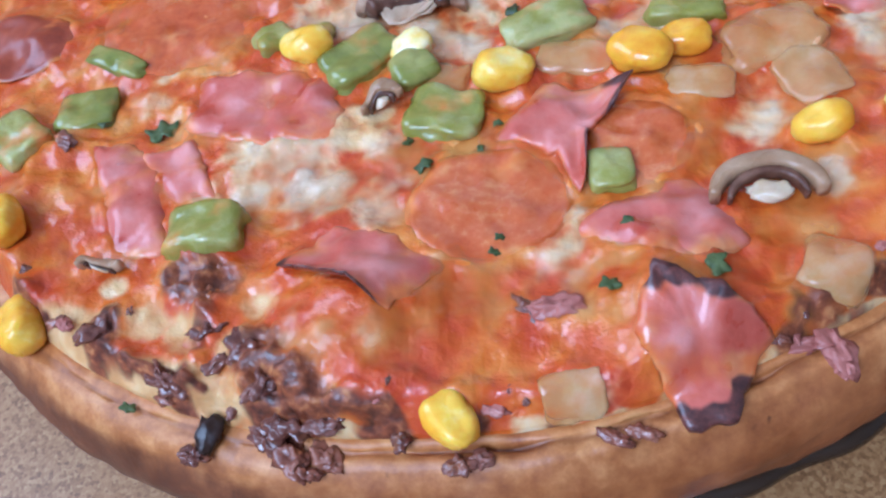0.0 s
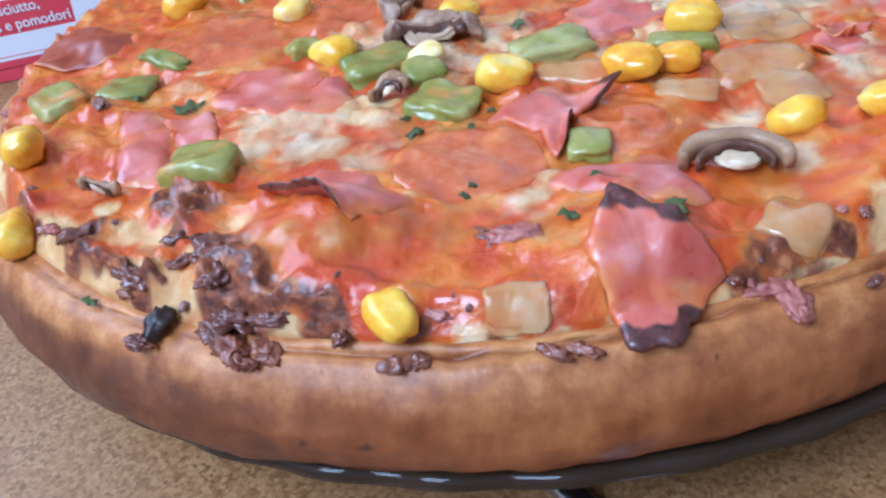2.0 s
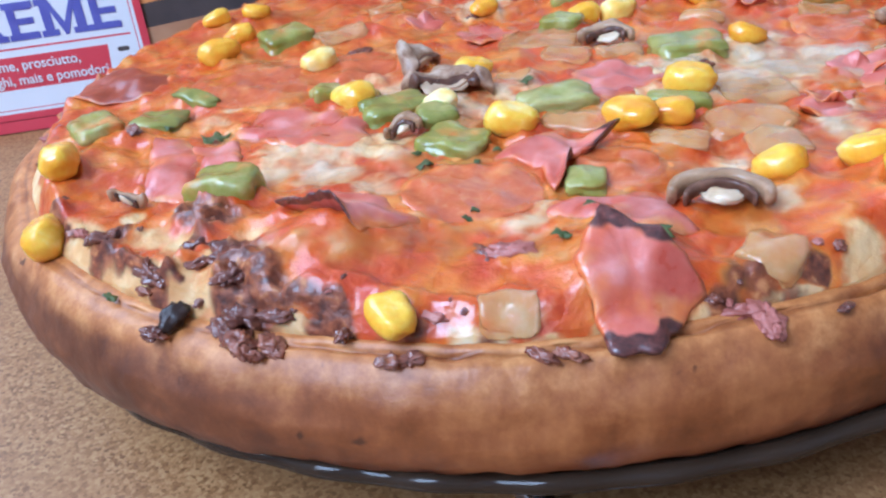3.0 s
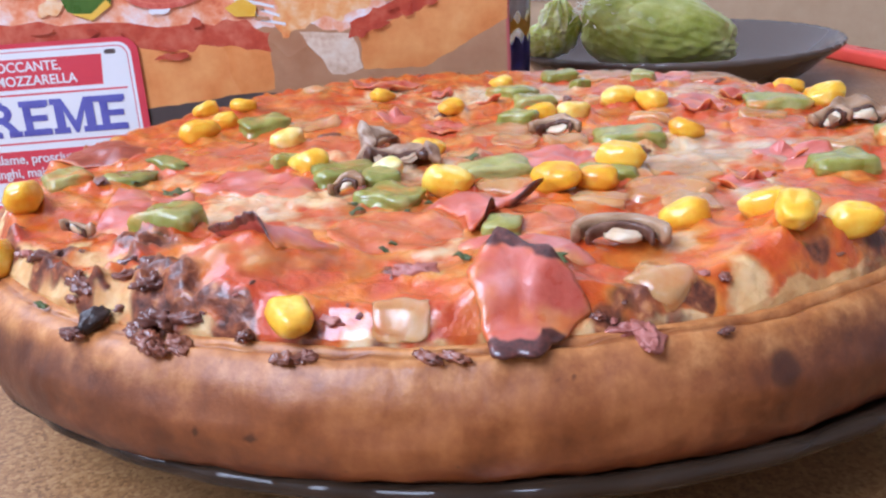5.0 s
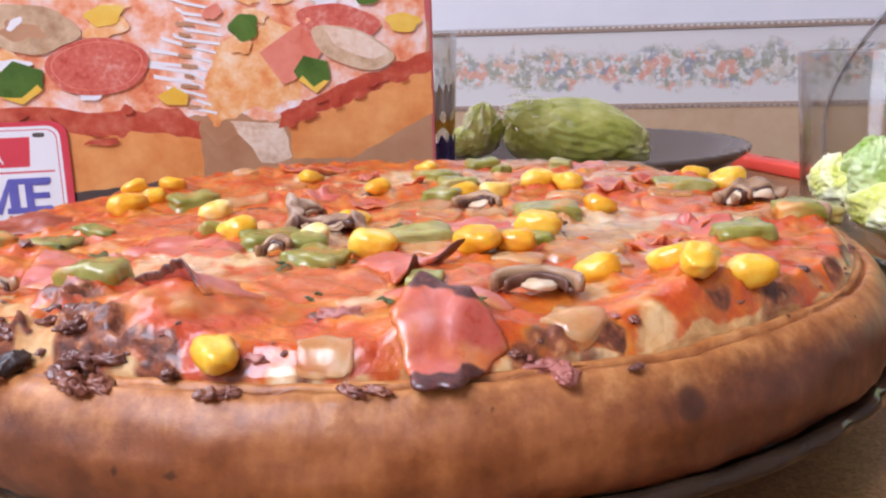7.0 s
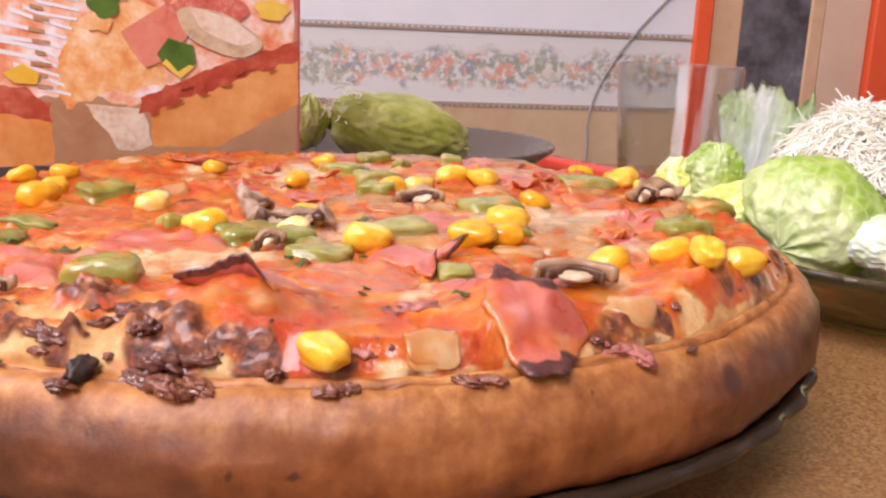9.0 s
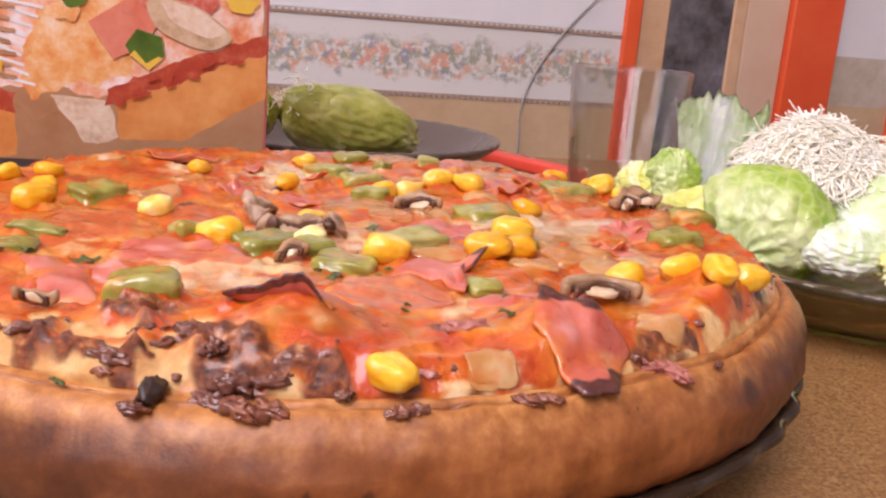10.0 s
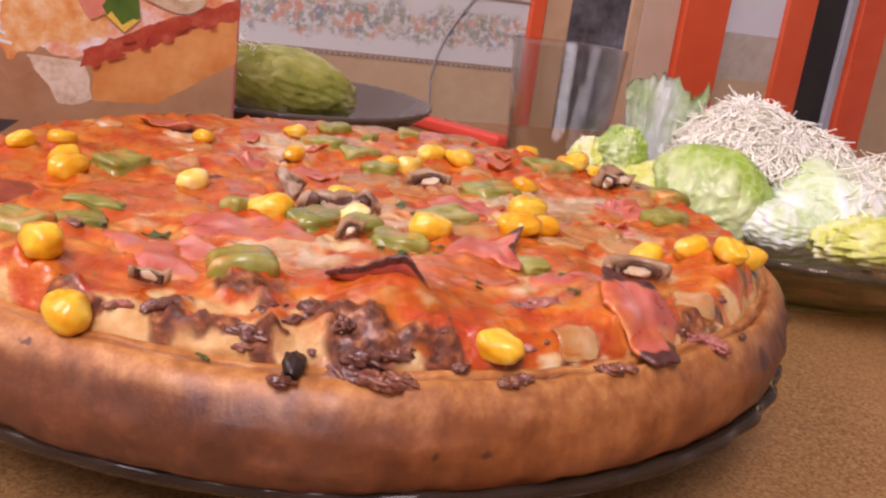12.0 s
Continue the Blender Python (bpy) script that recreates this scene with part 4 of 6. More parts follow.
def pizza_crust():
    bm = bmesh.new()
    pale, scorch, bake_shade = (bm.verts.layers.float.new(n) for n in ("pale", "scorch", "bake_shade"))
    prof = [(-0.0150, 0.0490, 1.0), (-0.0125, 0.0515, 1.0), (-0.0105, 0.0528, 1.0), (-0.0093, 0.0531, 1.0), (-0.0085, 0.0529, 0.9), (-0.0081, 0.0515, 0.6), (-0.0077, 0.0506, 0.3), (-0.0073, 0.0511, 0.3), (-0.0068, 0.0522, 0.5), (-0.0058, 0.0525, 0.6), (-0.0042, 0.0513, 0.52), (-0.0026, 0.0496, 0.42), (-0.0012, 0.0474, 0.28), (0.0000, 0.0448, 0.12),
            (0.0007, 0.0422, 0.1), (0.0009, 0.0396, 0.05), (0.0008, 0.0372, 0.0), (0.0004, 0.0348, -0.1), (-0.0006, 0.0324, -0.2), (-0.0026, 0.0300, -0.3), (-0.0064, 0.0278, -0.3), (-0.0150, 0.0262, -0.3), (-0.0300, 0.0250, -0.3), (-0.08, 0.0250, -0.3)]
    steps = 720
    rows = []
    for dr, z, p in prof:
        row = []
        for k in range(steps):
            a = 2 * math.pi * k / steps
            R = radius_at(a)
            c, s = math.cos(a), math.sin(a)
            lump = 0.0011 * nz(c, s, z * 60, 5.0) + 0.0006 * nz(c, s, z * 150, 14.0) + 0.0003 * nz(c, s, z * 400, 45.0)
            groove = -0.0015 * math.exp(-((z - 0.0455 - 0.0015 * nz(c, s, 2.0, 3.0)) / 0.0012) ** 2) * max(0.0, nz(c, s, 7.0, 2.5) + 0.25)
            r = R + dr + (lump + groove if dr > -0.02 else 0)
            plain = max(1 - ss(a, radians(250), radians(272)), ss(a, radians(345), radians(355)))
            if 0.0060 < -dr < 0.0083 and z > 0.045:
                dip = {0.0081: 0.0013, 0.0077: 0.0021, 0.0073: 0.0014, 0.0068: 0.0002}[-dr]
                zz_lift = max(dip * plain, 0.0013 * ss(nz(c, s, 12.0, 4.0), 0.0, 0.3) * (-dr > 0.0070))
            else:
                zz_lift = 0.0
            zz = z + zz_lift + 0.0008 * nz(c, s, 9.0, 6.0) + 0.0004 * nz(c, s, 4.0, 22.0)
            v = bm.verts.new((CX + r * c, CY + r * s, zz))
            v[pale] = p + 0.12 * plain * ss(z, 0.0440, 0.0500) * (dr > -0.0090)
            # browner left, shaded right front and underside, all put into the colour
            v[bake_shade] = ss(0.0525 - z, 0.0, 0.007) * (1.4 * math.exp(-((a - radians(236)) / 0.46) ** 2) + 1.1 * math.exp(-((a - radians(322)) / 0.36) ** 2) - 0.7 * math.exp(-((a - radians(278)) / 0.26) ** 2)) + 0.3 * ss(0.040 - z, 0.0, 0.008)
            v[scorch] = max(math.exp(-(((a - sa + math.pi) % (2 * math.pi) - math.pi) / wa) ** 2 - ((z - sz) / wz) ** 2) for sa, sz, wa, wz in SCORCH)
            row.append(v)
        rows.append(row)
    for r0, r1 in zip(rows, rows[1:]):
        for k in range(steps):
            j = (k + 1) % steps
            bm.faces.new((r0[j], r0[k], r1[k], r1[j]))
    bm.faces.new(rows[-1])
    bmesh.ops.recalc_face_normals(bm, faces=bm.faces)
    return part("crust", bm, MAT["crust"], pizza, "browned bread crust with darker baked spots")


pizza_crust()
rng = random.Random(7)


def rest(bm, x, y, turn, lift=0.0, follow=1.0):
    """Turns a flat piece about its middle, lays it at (x, y) and lets it follow the cheese."""
    c, s = math.cos(radians(turn)), math.sin(radians(turn))
    for v in bm.verts:
        px, py = x + v.co.x * c - v.co.y * s, y + v.co.x * s + v.co.y * c
        base = follow * surf(px, py) + (1 - follow) * surf(x, y)
        v.co = Vector((px, py, base + v.co.z + lift / 1000))
    return bm


def sheet_bm(outline, thick, rings=7, warp=None, layer=None):
    """A sheet with a rounded edge; outline(angle) is its radius, warp(x, y, k) its rise, k running 0 to 1 from the middle to the edge."""
    bm = bmesh.new()
    lay = bm.verts.layers.float.new(layer[0]) if layer else None
    rim = bm.verts.layers.float.new("rim")
    n = 72
    tops, bots = [], []
    for i in range(1, rings + 1):
        k = i / rings
        rt, rb = [], []
        for j in range(n):
            a = 2 * math.pi * j / n
            r = outline(a) * k
            x, y = r * math.cos(a), r * math.sin(a)
            h = warp(x, y, k) if warp else 0.0
            t = thick * (1.0 - 0.80 * k ** 6)
            for row, z in ((rt, h + t), (rb, h - thick * 0.2)):
                v = bm.verts.new((x, y, z))
                v[rim] = k
                if lay:
                    v[lay] = layer[1](x, y, k, a)
                row.append(v)
        tops.append(rt)
        bots.append(rb)
    for rows, flip in ((tops, False), (bots, True)):
        for r0, r1 in zip(rows, rows[1:]):
            for j in range(n):
                m = (j + 1) % n
                q = (r0[j], r1[j], r1[m], r0[m])
                bm.faces.new(q[::-1] if flip else q)
        bm.faces.new(rows[0][::-1] if flip else rows[0])
    for j in range(n):
        m = (j + 1) % n
        bm.faces.new((tops[-1][m], tops[-1][j], bots[-1][j], bots[-1][m]))
    return bm


def salami(x, y, length, width, turn, lift=0.2, curl=1.0, dark=False):
    ph, L, W = rng.uniform(0, 9), length / 2000, width / 2000

    def outline(a):
        return 1 / math.sqrt((math.cos(a) / L) ** 2 + (math.sin(a) / W) ** 2) * (1 + 0.03 * math.sin(3 * a + ph) + 0.02 * math.sin(5 * a + ph * 2))

    def warp(px, py, k):
        return 0.6 * curl / 1000 * (k ** 3) * (0.45 + 0.55 * math.sin(2 * math.atan2(py, px) + ph)) + 0.0007 * (1 - k * k) + 0.0004 * nz(px, py, ph, 160)

    berm_along(x, y, outline, turn, 1.0)
    part("salami_slice", rest(sheet_bm(outline, 0.0012, 9, warp), x, y, turn, lift * 0.4 - 0.55, 1.0), MAT["salami_dark" if dark else "salami"], pizza, "darker browned salami slice" if dark else "")


def ham(x, y, length, width, turn, burn=0.0, curl=1.2, lift=0.5):
    ph, L, W = rng.uniform(0, 9), length / 2000, width / 2000

    def outline(a):
        c, s = abs(math.cos(a)), abs(math.sin(a))
        q = 1 / ((c / L) ** 1.35 + (s / W) ** 1.35) ** (1 / 1.35)
        return q * (1.0 + 0.10 * math.sin(3 * a + ph) + 0.06 * math.sin(7 * a + 2 * ph) + 0.05 * math.sin(13 * a + ph))

    def tips(a):
        return max(abs(math.cos(a)), abs(math.sin(a))) ** 6

    def warp(px, py, k):
        a = math.atan2(py, px)
        return curl / 1000 * k ** 2.5 * (0.25 + 0.75 * tips(a)) * (0.5 + 0.5 * math.sin(a + ph)) + 0.0006 * nz(px, py, ph, 110) + 0.0004 * nz(px, py, ph, 260)

    def char(px, py, k, a):
        return burn * ss(k, 0.62, 1.0) * (0.55 + 0.75 * math.sin(a * 1.0 + ph * 1.7) ** 2) * 1.35

    berm_along(x, y, outline, turn, 1.1)
    part("ham_slice", rest(sheet_bm(outline, 0.0012, 10, warp, ("char", char)), x, y, turn, lift - 0.7, 1.0), MAT["ham"], pizza, "pink ham slice with charred edges" if burn else "")


def ham_piece(x, y, corners, burn_at=(), curl=1.2, lift=0.4, curl_at=(), burn_from=0.62):
    """A torn slice with the corners given (mm from its middle); burn_at: the directions in which its edge is charred."""
    ph = rng.uniform(0, 9)
    pts = sorted((math.atan2(b, a) % (2 * math.pi), a / 1000, b / 1000) for a, b in corners)

    def outline(a):
        a %= 2 * math.pi
        for i in range(len(pts)):
            a0, x0, y0 = pts[i]
            a1, x1, y1 = pts[(i + 1) % len(pts)]
            span, off = (a1 - a0) % (2 * math.pi), (a - a0) % (2 * math.pi)
            if off <= span:
                dx, dy = x1 - x0, y1 - y0
                den = math.cos(a) * dy - math.sin(a) * dx
                r = (x0 * dy - y0 * dx) / den if abs(den) > 1e-9 else math.hypot(x0, y0)
                return r * (1 + 0.03 * math.sin(9 * a + ph) + 0.02 * math.sin(17 * a + ph) + 0.05 * nz(math.cos(a), math.sin(a), ph, 7.0))
        return 0.005

    def near(a, ways):
        best = 1.0
        for d in ways:
            q = (a - radians(d) + math.pi) % (2 * math.pi) - math.pi
            best *= 1 - math.exp(-(q / 0.42) ** 2)
        return 1 - best

    def warp(px, py, k):
        a = math.atan2(py, px)
        return curl / 1000 * k ** 3 * (0.15 + 0.85 * near(a, curl_at or burn_at)) + 0.0010 * nz(px, py, ph, 110) + 0.0005 * nz(px, py, ph, 260)

    def char(px, py, k, a):
        return 1.2 * near(a, burn_at) * ss(k, burn_from, 0.98)

    berm_along(x, y, outline, 0, 1.1)
    part("ham_slice", rest(sheet_bm(outline, 0.0017, 12, warp, ("char", char)), x, y, turn=0, lift=lift * 0.45 - 0.45, follow=1.0), MAT["ham"], pizza, "pink ham slice with charred edges" if burn_at else "")


def blobby_bm(sx, sy, sz, power=2.6, rough=0.06, seed=0.0, res=(18, 12), taper=0.0, dent=0.0):
    """A rounded block (power 2 is an ellipsoid, higher is squarer) with an uneven skin."""
    bm = bmesh.new()
    bmesh.ops.create_uvsphere(bm, u_segments=res[0], v_segments=res[1], radius=1.0)
    for v in bm.verts:
        d = v.co.normalized()
        q = (abs(d.x) ** power + abs(d.y) ** power + abs(d.z) ** power) ** (-1 / power)
        w = 1 + rough * noise.noise(d * 1.7 + Vector((seed, seed, 0))) * 2 + rough * 0.6 * noise.noise(d * 4.5 + Vector((0, seed, seed)))
        p = d * q * w
        f = 1 - taper * (p.x * 0.5 + 0.5)
        v.co = Vector((p.x * sx, p.y * sy * f, p.z * sz * f - dent * sz * math.exp(-((p.x - 0.35) ** 2 + p.y ** 2) * 4) * (1 if d.z > 0 else 0)))
    return bm


def lay(bm, x, y, z, turn, rx=0.0, ry=0.0):
    bm.transform(pose(x, y, z, rx, ry, turn))
    return bm


def corn(x, y, length, turn, pale=0):
    L = length / 2000
    s = rng.uniform(0, 50)
    bm = blobby_bm(L, L * rng.uniform(0.72, 0.84), L * rng.uniform(0.64, 0.80), 2.3, 0.065, s, (24, 18), rng.uniform(0.18, 0.36), 0.20)
    lay(bm, x, y, surf(x, y) + L * 0.54, turn + rng.choice((0, 180)), rng.uniform(-14, 14), rng.uniform(-12, 12))
    berm(x, y, length * 0.9, length * 0.72, turn, length * 0.15)
    part("corn_kernel", bm, MAT["corn_pale" if pale or rng.random() < 0.12 else "corn"], pizza)


def pepper(x, y, length, width, turn, tall=3.8, skin=0.0):
    s = rng.uniform(0, 50)
    bm = blobby_bm(length / 2000, width / 2000, tall / 2000 * 1.5, 7.0, 0.08, s, (32, 20))
    for v in bm.verts:
        v.co.z += -0.09 * (v.co.x * 1000 / length * 2) ** 2 * tall / 1000 + 0.0004 * nz(v.co.x, v.co.y, s, 300)
    berm(x, y, length, width, turn, tall * 0.42)
    part("pepper_piece", rest(bm, x, y, turn, tall * 0.36, 0.6), MAT["pepper_skin" if skin else "pepper"], pizza)


def onion(x, y, length, width, turn, tall=2.2):
    s = rng.uniform(0, 50)
    bm = blobby_bm(length / 2000, width / 2000, tall / 2000 * 1.2, 6.0, 0.09, s, (30, 18))
    for v in bm.verts:
        v.co.z += 0.0009 * math.cos(v.co.y * 3000 / width) + 0.0004 * nz(v.co.x, v.co.y, s, 240)
    berm(x, y, length, width, turn, tall * 0.5)
    part("onion_piece", rest(bm, x, y, turn, tall * 0.06, 0.8), MAT["onion"], pizza)


def mushroom(x, y, length, width, turn, lean=15, dry=0.0):
    """A cut slice: an arched cap, darker gills inside it and a pale stem."""
    s, L, W = rng.uniform(0, 50), length / 2000, width / 1000

    def tilt(bm):
        for v in bm.verts:
            v.co += Vector((nz(v.co.x, v.co.y, s, 120), nz(v.co.y, v.co.x, s, 120), nz(v.co.x, v.co.y, s + 3, 150))) * (0.0007 + 0.0042 * dry)
            v.co.z += 0.0016 * dry * nz(v.co.x, v.co.y, s + 5, 420)
        bm.transform(pose(x, y, surf(x, y) + 0.0014, lean, 0, turn))
        return bm

    def arch(outer, inner, thick, drop):
        bm = bmesh.new()
        n, rows = 28, []
        for i in range(n + 1):
            a = math.pi * (0.06 + 0.88 * i / n)
            taper = 0.12 + 0.88 * math.sin(max(0.03, min(math.pi - 0.03, a))) ** 0.6
            mid = (outer + inner) / 2
            half = (outer - inner) / 2 * taper
            row = []
            for k in range(12):
                b = 2 * math.pi * (k + 0.5) / 12
                cb, sb = (math.copysign(abs(q) ** 0.55, q) for q in (math.cos(b), math.sin(b)))
                r = mid + half * cb
                row.append(bm.verts.new((L * r * math.cos(a), W * 0.66 * r * math.sin(a) - drop, thick * (0.5 + 0.5 * sb))))
            rows.append(row)
        for r0, r1 in zip(rows, rows[1:]):
            for k in range(12):
                m = (k + 1) % 12
                bm.faces.new((r0[k], r0[m], r1[m], r1[k]))
        bm.faces.new(rows[0][::-1])
        bm.faces.new(rows[-1])
        bmesh.ops.recalc_face_normals(bm, faces=bm.faces)
        return bm

    cap = part("mushroom_slice", tilt(arch(1.0, 0.64 - 0.27 * dry, 0.0037 - 0.0006 * min(1, dry * 3), W * 0.30)), MAT["mushroom_dark" if dry > 0.6 else "cap"], pizza)
    part("gill_band", tilt(arch(0.68, 0.50 - 0.24 * dry, 0.0027 - 0.0004 * min(1, dry * 2), W * 0.30)), MAT["gill"], cap, "dark gills")
    stem = blobby_bm(L * 0.34, W * 0.13, 0.0009, 2.6, 0.16, s)
    for v in stem.verts:
        v.co += Vector((L * 0.04, -W * 0.15, 0.0012))
    part("stem", tilt(stem), MAT["stem" if dry < 0.7 else "mushroom"], cap, "pale cut stem")


def crumb(x, y, size, soft=0.0):
    s = rng.uniform(0, 90)
    r = size / 2000
    bm = blobby_bm(r * rng.uniform(1.0, 1.9), r * rng.uniform(0.6, 0.95), r * 0.55, 2.2, 0.22, s, (30, 18))
    for v in bm.verts:
        d = v.co / r
        v.co += d.normalized() * r * (0.38 * noise.noise(d * 1.6 + Vector((s, 0, 0))) + 0.22 * noise.noise(d * 3.8 + Vector((0, s, 0))))
    berm(x, y, size, size, 0, size * 0.2)
    part("meat_crumb", lay(bm, x, y, surf(x, y) + r * 0.12, rng.uniform(0, 180), rng.uniform(-20, 20)), MAT["crumb_pink" if soft else rng.choice(("crumb", "crumb", "crumb_red"))], pizza)


def mince(x, y, size):
    """A torn clot of browned mince, half sunk in the cheese."""
    s = rng.uniform(0, 90)
    r = size / 1900
    bm = blobby_bm(r * rng.uniform(1.0, 1.7), r * rng.uniform(0.55, 0.85), r * 0.42, 2.3, 0.15, s, (44, 28))
    for v in bm.verts:
        d = v.co / r
        torn = 1 - 2.4 * abs(noise.noise(d * 1.15 + Vector((s, 0, 0))))
        v.co += d.normalized() * r * (0.34 * torn + 0.34 * noise.noise(d * 2.1 + Vector((0, s, 0))) + 0.16 * noise.noise(d * 5.5 + Vector((0, 0, s))))
    berm(x, y, size * 1.1, size * 1.0, 0, size * 0.20)
    part("mince_clot", lay(bm, x, y, surf(x, y) - r * 0.02, rng.uniform(0, 180), rng.uniform(-18, 18), rng.uniform(-15, 15)), MAT[rng.choice(("crumb", "crumb", "crumb_red"))], pizza)


def herb(x, y, size, turn):
    s = rng.uniform(0, 9)
    L = size / 2000

    def outline(a):
        return L * (0.55 + 0.40 * abs(math.cos(a)) + 0.16 * math.sin(5 * a + s))

    part("herb_flake", rest(sheet_bm(outline, 0.00035, 3, lambda px, py, k: 0.0006 * k * math.sin(px * 1500 + s)), x, y, turn, 1.1, 0.4), MAT["herb"], pizza)


def shard(x, y, size, turn):
    bm = blobby_bm(size / 2000, size / 3000, size / 4200, 2.4, 0.22, 3.3)
    part("charred_leaf", lay(bm, x, y, surf(x, y) + 0.0016, turn, 18, -20), MAT["char"], pizza)


salami(-0.0034, -0.0808, 30.9, 27.4, 11, lift=1.2)
salami(0.0252, -0.0700, 20.3, 23.0, 11)
salami(-0.0744, -0.0150, 40.3, 40.3, -2)
salami(-0.0545, -0.0054, 36.9, 29.6, 4, lift=-0.3)
salami(-0.1166, -0.0185, 37.3, 20.7, -0, lift=1.5, curl=2.5, dark=True)
salami(-0.0417, 0.0405, 29.2, 29.2, 12)
salami(0.0828, 0.0212, 25.5, 25.5, 12)
ham_piece(0.0284, -0.1147, ((-8.7, 5.0), (-5.5, 11.9), (7.3, 5.9), (12.4, 2.5), (8.7, -1.6), (4.4, -10.4), (-3.3, -11.0), (-5.4, -4.8), (-9.9, 2.4)), burn_at=(112, 60, -75, -100, -40), curl=4.0, lift=2.4, curl_at=(112, 60), burn_from=0.45)
ham_piece(-0.0262, -0.0947, ((-14.2, 1.0), (-5.7, 11.3), (6.1, 7.2), (15.3, -0.1), (5.7, -10.6), (0.6, -7.2), (-7.8, -1.6)), burn_at=(185, 215, 245, 275), curl=4.2, lift=0.3, burn_from=0.78)
ham_piece(-0.0475, -0.0497, ((-18.2, -4.4), (-19.1, 11.9), (-1.7, 11.4), (12.5, 7.0), (15.4, -4.3), (13.8, -11.6), (-2.8, -10.0)), burn_at=(), curl=1.2, lift=0.4)
ham_piece(-0.0750, -0.0683, ((-11.3, 13.4), (-3.4, 14.6), (5.5, 4.6), (10.4, -16.6), (-1.3, -16.1)), burn_at=(), curl=1.0, lift=0.4)
ham_piece(-0.0656, -0.0643, ((-10.8, 7.0), (1.7, 9.0), (9.0, -7.7), (0.1, -8.4)), burn_at=(), curl=1.2, lift=0.9)
ham_piece(0.0132, -0.0656, ((-15.8, 0.4), (-4.8, 13.2), (12.4, 8.4), (7.9, 2.7), (3.0, -1.6), (0.7, -17.3), (-3.4, -5.9)), burn_at=(32, -62), curl=5.0, lift=0.8)
ham_piece(0.0277, -0.0897, ((-17.8, 0.6), (-8.4, 6.3), (6.1, 12.1), (10.2, 2.4), (13.4, -5.2), (4.4, -9.9), (-8.0, -6.3)), burn_at=(), curl=1.2, lift=0.4)
ham(0.0226, -0.0180, 26.0, 26.0, -5)
ham(0.0847, -0.0145, 20.9, 20.9, 38, curl=2.5)
ham(0.0716, -0.0370, 13.5, 13.5, 30, burn=0.2, curl=3.0)
ham(-0.0155, 0.0217, 19.9, 19.9, -3, curl=2.0)
ham(0.0620, 0.0514, 22.9, 22.9, 28)
ham(-0.0546, 0.0876, 29.3, 29.3, 15, curl=5.0)
ham(0.0528, 0.0998, 26.2, 23.1, 51)
corn(-0.0108, -0.1227, 10.7, -54)
corn(0.0009, -0.0489, 12.8, 3)
corn(-0.0415, -0.0339, 12.8, -15)
corn(-0.0185, -0.0379, 10.0, 11)
corn(0.0279, -0.0500, 12.8, -32)
corn(0.0366, -0.0468, 10.6, -1)
corn(0.0565, -0.0727, 10.6, 11)
corn(-0.0978, -0.0765, 12.0, -71)
corn(-0.0928, -0.0955, 12.8, -70)
corn(0.0728, -0.0707, 11.3, 2)
corn(0.0769, -0.0826, 12.8, -98)
corn(-0.0139, -0.0105, 10.5, 9)
corn(0.0132, 0.0304, 10.3, 20)
corn(0.0235, 0.0348, 11.7, 32)
corn(0.0371, 0.0491, 12.4, 17)
corn(0.0472, 0.0459, 12.8, -49)
corn(0.0584, 0.0080, 10.3, 5)
corn(0.0414, -0.0278, 12.5, -9)
corn(-0.0089, 0.0845, 9.5, -8)
corn(0.0940, 0.0786, 11.0, 3)
corn(0.1015, 0.0487, 12.8, 34)
corn(0.1074, 0.0398, 9.5, -6)
corn(-0.0927, 0.0034, 12.8, 33)
corn(-0.0944, 0.0231, 10.4, 32)
corn(-0.0951, 0.0414, 9.5, 24)
corn(-0.0589, -0.0060, 10.6, 30)
corn(-0.0476, 0.0578, 9.5, 45)
corn(-0.0186, 0.0414, 9.5, 41)
corn(-0.1072, 0.0357, 9.5, 42)
corn(0.0883, -0.0775, 11.2, -4)
pepper(-0.0565, -0.0820, 15.0, 10.5, -3, tall=5.5)
pepper(-0.0111, -0.0576, 15.3, 13.1, -10, tall=3.5)
pepper(0.0103, -0.0364, 18.2, 10.2, 17)
pepper(-0.0293, -0.0384, 17.4, 11.5, 42, skin=1.0)
pepper(-0.0176, -0.0445, 9.4, 8.7, 28, skin=1.0)
pepper(0.0386, -0.0376, 15.6, 5.2, -5)
pepper(0.0191, -0.0766, 8.1, 9.1, 1, tall=2.5)
pepper(-0.0906, -0.0435, 13.7, 11.6, 5, skin=1.0, tall=2.0)
pepper(-0.0864, -0.0293, 16.4, 5.6, -30, skin=1.0, tall=1.5)
pepper(-0.1038, -0.0512, 11.4, 14.8, 44, tall=4.0)
pepper(-0.0489, -0.0297, 8.9, 7.1, 35)
pepper(-0.0416, -0.0280, 11.0, 5.4, 10, tall=2.0)
pepper(-0.0778, 0.0198, 16.1, 12.1, 42)
pepper(0.0426, 0.0027, 18.9, 14.2, 17)
pepper(0.0864, 0.0445, 19.1, 14.3, 7)
pepper(0.0088, 0.0512, 14.1, 10.6, 13)
pepper(0.0072, 0.0214, 12.2, 9.2, -4)
pepper(-0.0019, 0.0657, 17.2, 12.9, -34)
pepper(0.0437, 0.0956, 8.8, 6.6, -9)
pepper(0.0118, 0.1005, 13.7, 10.3, 28)
pepper(0.0948, -0.0263, 14.6, 11.0, 14)
pepper(0.0216, 0.0800, 6.6, 4.9, 45)
pepper(0.1138, -0.0003, 13.8, 10.3, 3)
pepper(0.1265, 0.0395, 25.0, 11.5, -77)
